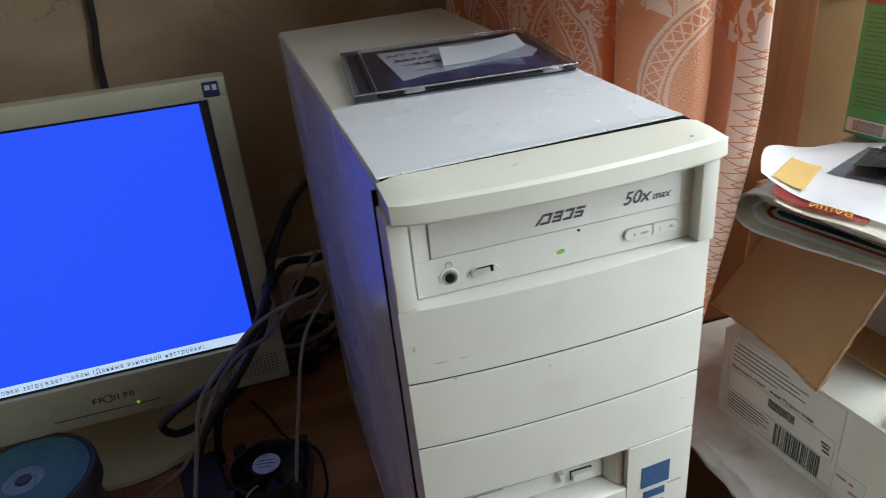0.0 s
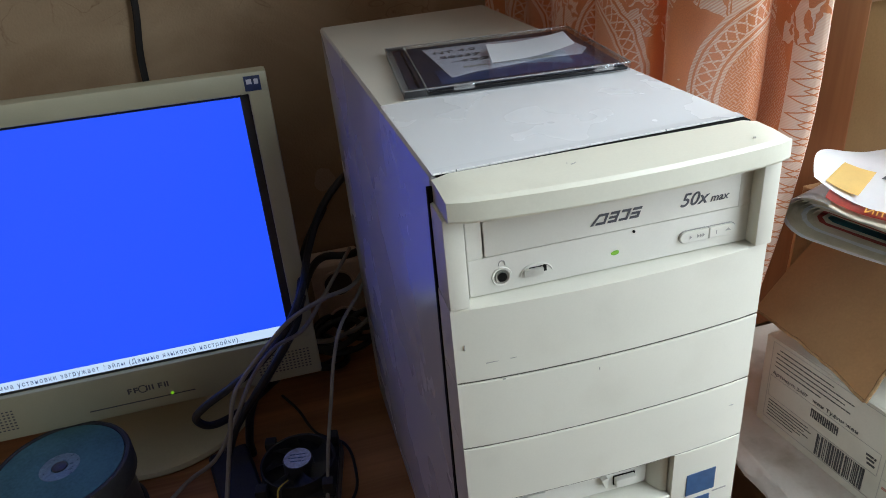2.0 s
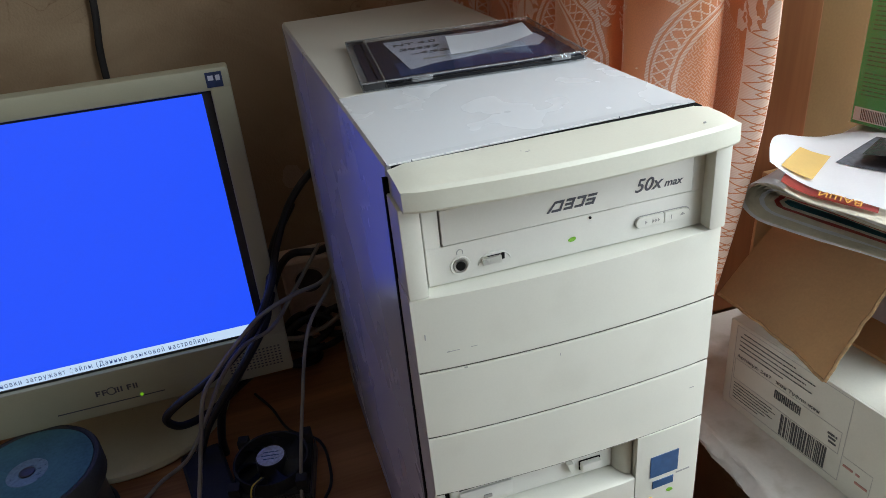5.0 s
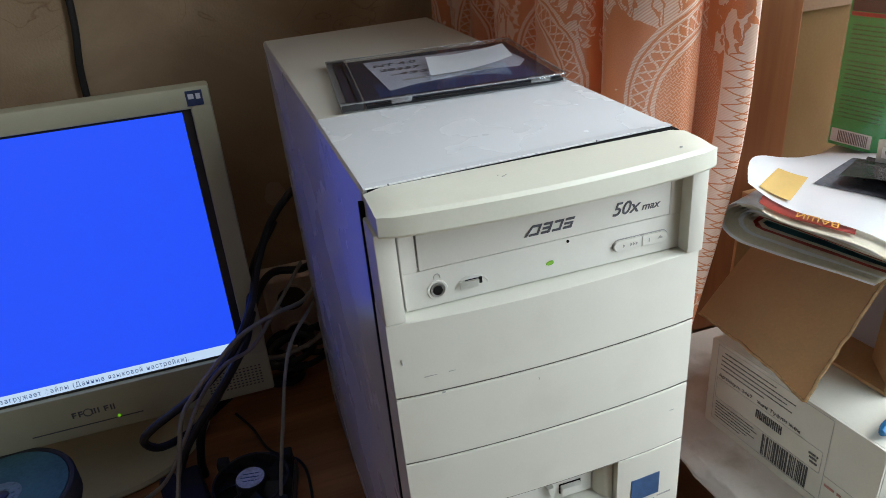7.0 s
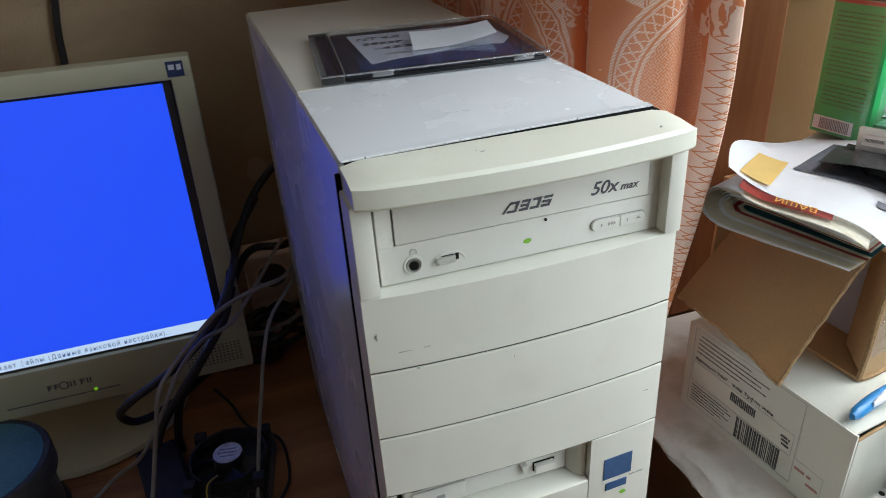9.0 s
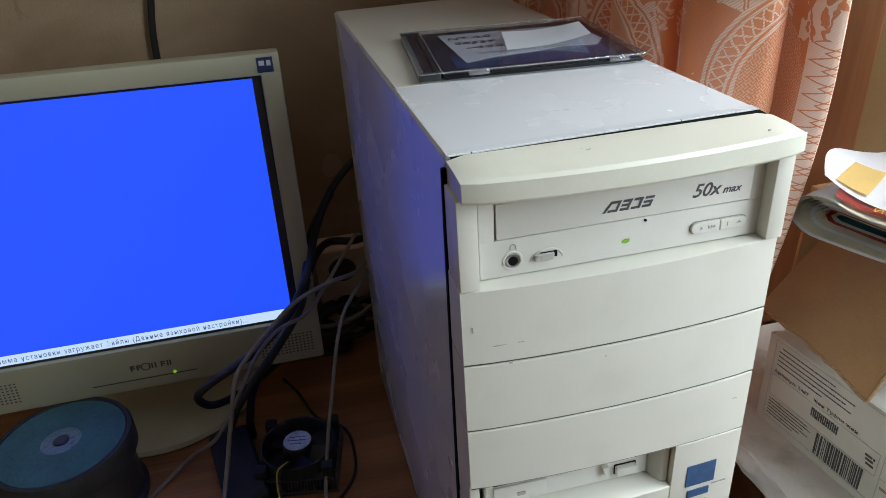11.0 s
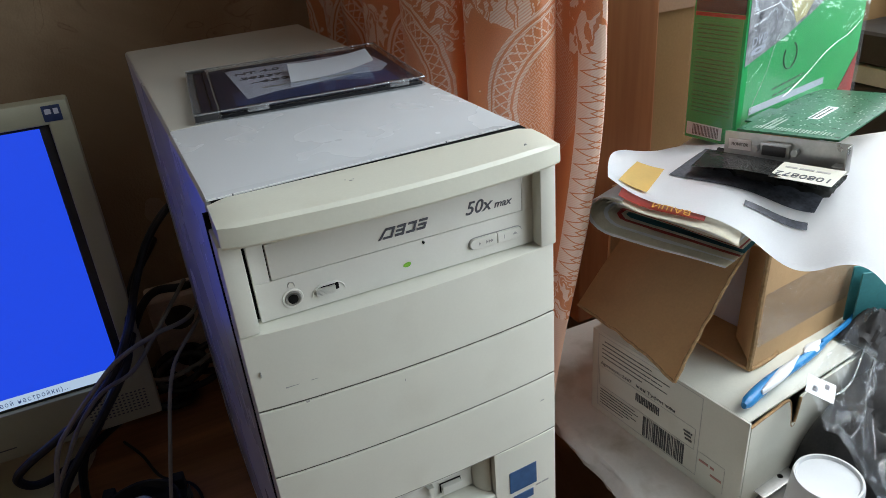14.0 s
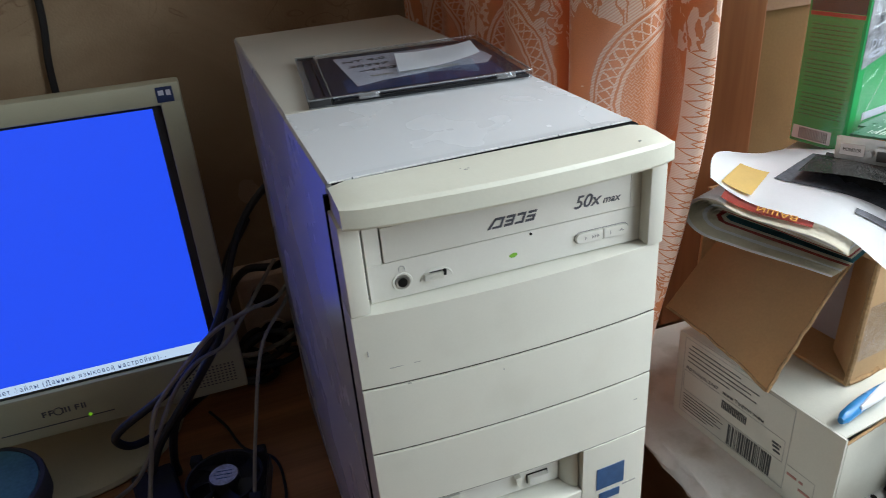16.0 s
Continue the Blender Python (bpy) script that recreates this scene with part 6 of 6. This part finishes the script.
# toothbrush
tb = thing("toothbrush", "blue and white toothbrush lying on the shoe box", "toothbrush", pose(0.259, 0.0080, BOXTOP + 0.0015, 0, 0, 12.6))
def rod_(points, radii, seg=12):
    b = bmesh.new()
    rings = []
    for (x, y, z), (ry, rz) in zip(points, radii):
        rings.append([b.verts.new((x, y + ry * math.cos(2 * math.pi * k / seg), z + rz * math.sin(2 * math.pi * k / seg))) for k in range(seg)])
    for p, q in zip(rings, rings[1:]):
        for k in range(seg):
            b.faces.new((p[k], p[(k + 1) % seg], q[(k + 1) % seg], q[k]))
    b.faces.new(rings[0]), b.faces.new(rings[-1])
    return b
xs = np.linspace(0, 1, 22)
part("handle", rod_([(0.118 * t, 0.002 * math.sin(t * 5), 0.006) for t in xs], [((0.0012 + 0.0048 * math.sin(math.pi * min(1, 0.16 + t * 0.78)) ** 0.6 - 0.0020 * t) * min(1, 0.30 + 14 * t) ** 0.5, (0.0052 - 0.0012 * t) * min(1, 0.30 + 14 * t) ** 0.5) for t in xs]), BRUSHBLUE, tb, "blue plastic handle")
part("grip", rod_([(0.020 + 0.060 * t, -0.0025 + 0.004 * t, 0.0085) for t in xs], [(0.0010 + 0.0036 * math.sin(math.pi * t), 0.0032) for t in xs]), BRUSHWHITE, tb, "white rubber grip")
part("thumb_pad", rod_([(0.088 + 0.026 * t, 0.001, 0.008) for t in xs], [(0.0008 + 0.0046 * math.sin(math.pi * t), 0.0030) for t in xs]), BRUSHWHITE, tb)
part("neck", rod_([(0.116 + 0.058 * t, 0.0, 0.006) for t in xs], [(0.0030 - 0.0008 * math.sin(t * 3) + 0.0022 * max(0, t - 0.6), 0.0028) for t in xs]), BRUSHBLUE, tb)

FOLD = clear("film_fold", (0.9, 0.92, 0.93), 0.25)
# cup, metal strip, clear bag, teal packet
cp = thing("cup", "white plastic cup standing upside down on the sill", "cup", pose(0.2915, -0.0480, SILL_Z + 0.0005) @ Matrix.Diagonal((0.78, 0.78, 1, 1)))
part("cup_body", lathe([(0.00005, 0.058), (0.027, 0.058), (0.0285, 0.0605), (0.0305, 0.0605), (0.0315, 0.058), (0.036, 0.002), (0.0375, 0.0), (0.035, 0.0), (0.0295, 0.055), (0.001, 0.0555)], 48), CUPWHITE, cp)
rs = thing("metal_strip", "galvanised steel strip with holes lying on the sill", "metal strip", pose(0.2735, 0.0045, SILL_Z + 0.0008, 0, 0, 6))
part("strip", box(0, 0.22, 0.0, 0.0012, 0.0, 0.012, 0.0003), GALV, rs)
part("flange", box(0, 0.22, -0.016, -0.0002, 0.0108, 0.0120, 0.0003), GALV, rs)
for x in (0.03, 0.09, 0.15):
    part("hole", cyl(0.0024, 0.0024, 0.0119, 0.0122, 14, Matrix.Translation((x, -0.008, 0))), DARKGAP, rs)
def crumple(u, v):
    x = 0.300 + 0.17 * u + 0.015 * noise.noise((u * 2.5, v * 2.5, 5))
    y = 0.000 - 0.125 * v + 0.050 * u + 0.010 * noise.noise((u * 3, v * 3, 1))
    z = 0.905 - 0.080 * v ** 1.2 + 0.022 * abs(noise.noise((u * 4.5, v * 4, 2))) + 0.005 * abs(noise.noise((u * 13, v * 10, 4)))
    return (x, y, max(z, 0.802))
cb = thing("plastic_bag", "crumpled clear plastic bag with a small printed label", "plastic bag", Matrix.Translation((0.38, -0.05, 0.80)))
part("film", sheet(crumple, 56, 48), FILM, cb, at_world=True)
for k in range(5):
    v0 = 0.1 + 0.18 * k
    part("fold", tube([tuple(Vector(crumple(u, min(1, v0 + 0.10 * math.sin(u * 5 + k)))) + Vector((0, 0, 0.0008))) for u in np.linspace(0.02 + 0.05 * k, 0.9, 12)], 0.0007, 5, 3), FOLD, cb, at_world=True)
lm = pose(0.312, -0.014, 0.9110, 18, -10, 30) @ Matrix.Diagonal((0.85, 0.95, 1, 1))
lb = extrude_outline([(-0.010, -0.012), (0.012, -0.010), (0.010, 0.012), (-0.011, 0.010)], 0.0003, lm)
part("bag_label", lb, PAPER, cb, "small white label", at_world=True)
tagged(part("label_print", bars([(-0.006, 0.0, 0.004), (0.002, 0.008, -0.004)], 0.0035, lm @ Matrix.Translation((0, 0, 0.0003)), gap=0.6), INK, cb, at_world=True), kind="stuff")
def dark_fn(u, v):
    x, y = 0.316 + 0.26 * u, 0.004 + 0.034 * u - 0.19 * v
    h = math.sin(math.pi * u ** 0.62) ** 0.45 * math.sin(math.pi * v ** 0.45) ** 0.5
    return (x, y, 0.8015 + (0.078 + 0.035 * u) * h + (0.022 * abs(noise.noise((u * 6, v * 6, 8))) + 0.007 * abs(noise.noise((u * 15, v * 15, 3)))) * h)
dp = thing("black_pouch", "crumpled black cloth pouch under the clear bag", "pouch", Matrix.Translation((0.45, -0.10, SILL_Z)))
part("cloth", sheet(dark_fn, 48, 44), MATTBLACK, dp, at_world=True)
# black crumpled sheet added to darken the right end of the box top
part("upper_fold", sheet(lambda u, v: (0.395 + 0.16 * u, -0.006 + 0.050 * u + 0.045 * v, BOXTOP + 0.001 + (0.014 + 0.020 * abs(noise.noise((u * 5, v * 3, 2.2))) + 0.006 * abs(noise.noise((u * 14, v * 9, 1.1)))) * math.sin(math.pi * min(1, 0.02 + u ** 0.7)) ** 0.6 * math.sin(math.pi * min(1, v)) ** 0.5), 36, 22), MATTBLACK, dp, at_world=True)
tp = thing("teal_packet", "teal folded card packet standing behind the clear bag", "packet", pose(0.452, 0.030, BOXTOP + 0.001, 0, 0, -20))
part("front", box(-0.034, 0.034, 0.0, 0.002, 0.0, 0.055, 0.0004), TEALCLOTH, tp)
part("flap", extrude_outline([(-0.034, 0.0), (0.034, 0.0), (0.034, 0.03), (-0.010, 0.034)], 0.0012, pose(0, 0.0, 0.055, -50, 0, 0)), TEALCLOTH, tp)
part("back", box(-0.034, 0.034, 0.012, 0.014, 0.0, 0.055, 0.0004), TEALCLOTH, tp)
# dark device near the window
dv = thing("black_device", "black plastic device with a grey band near the window", "device", pose(0.705, 0.245, SILL_Z + 0.0005))
part("case", box(-0.045, 0.045, -0.045, 0.045, 0.0, 0.225, 0.008, seg=3), BLACK, dv)
part("band", box(-0.046, 0.046, -0.046, 0.046, 0.226, 0.247, 0.004), material("grey_band_plastic", (0.38, 0.37, 0.34), 0.4), dv, "grey band")
part("lid", box(-0.047, 0.047, -0.047, 0.047, 0.248, 0.285, 0.008, seg=3), BLACK, dv)
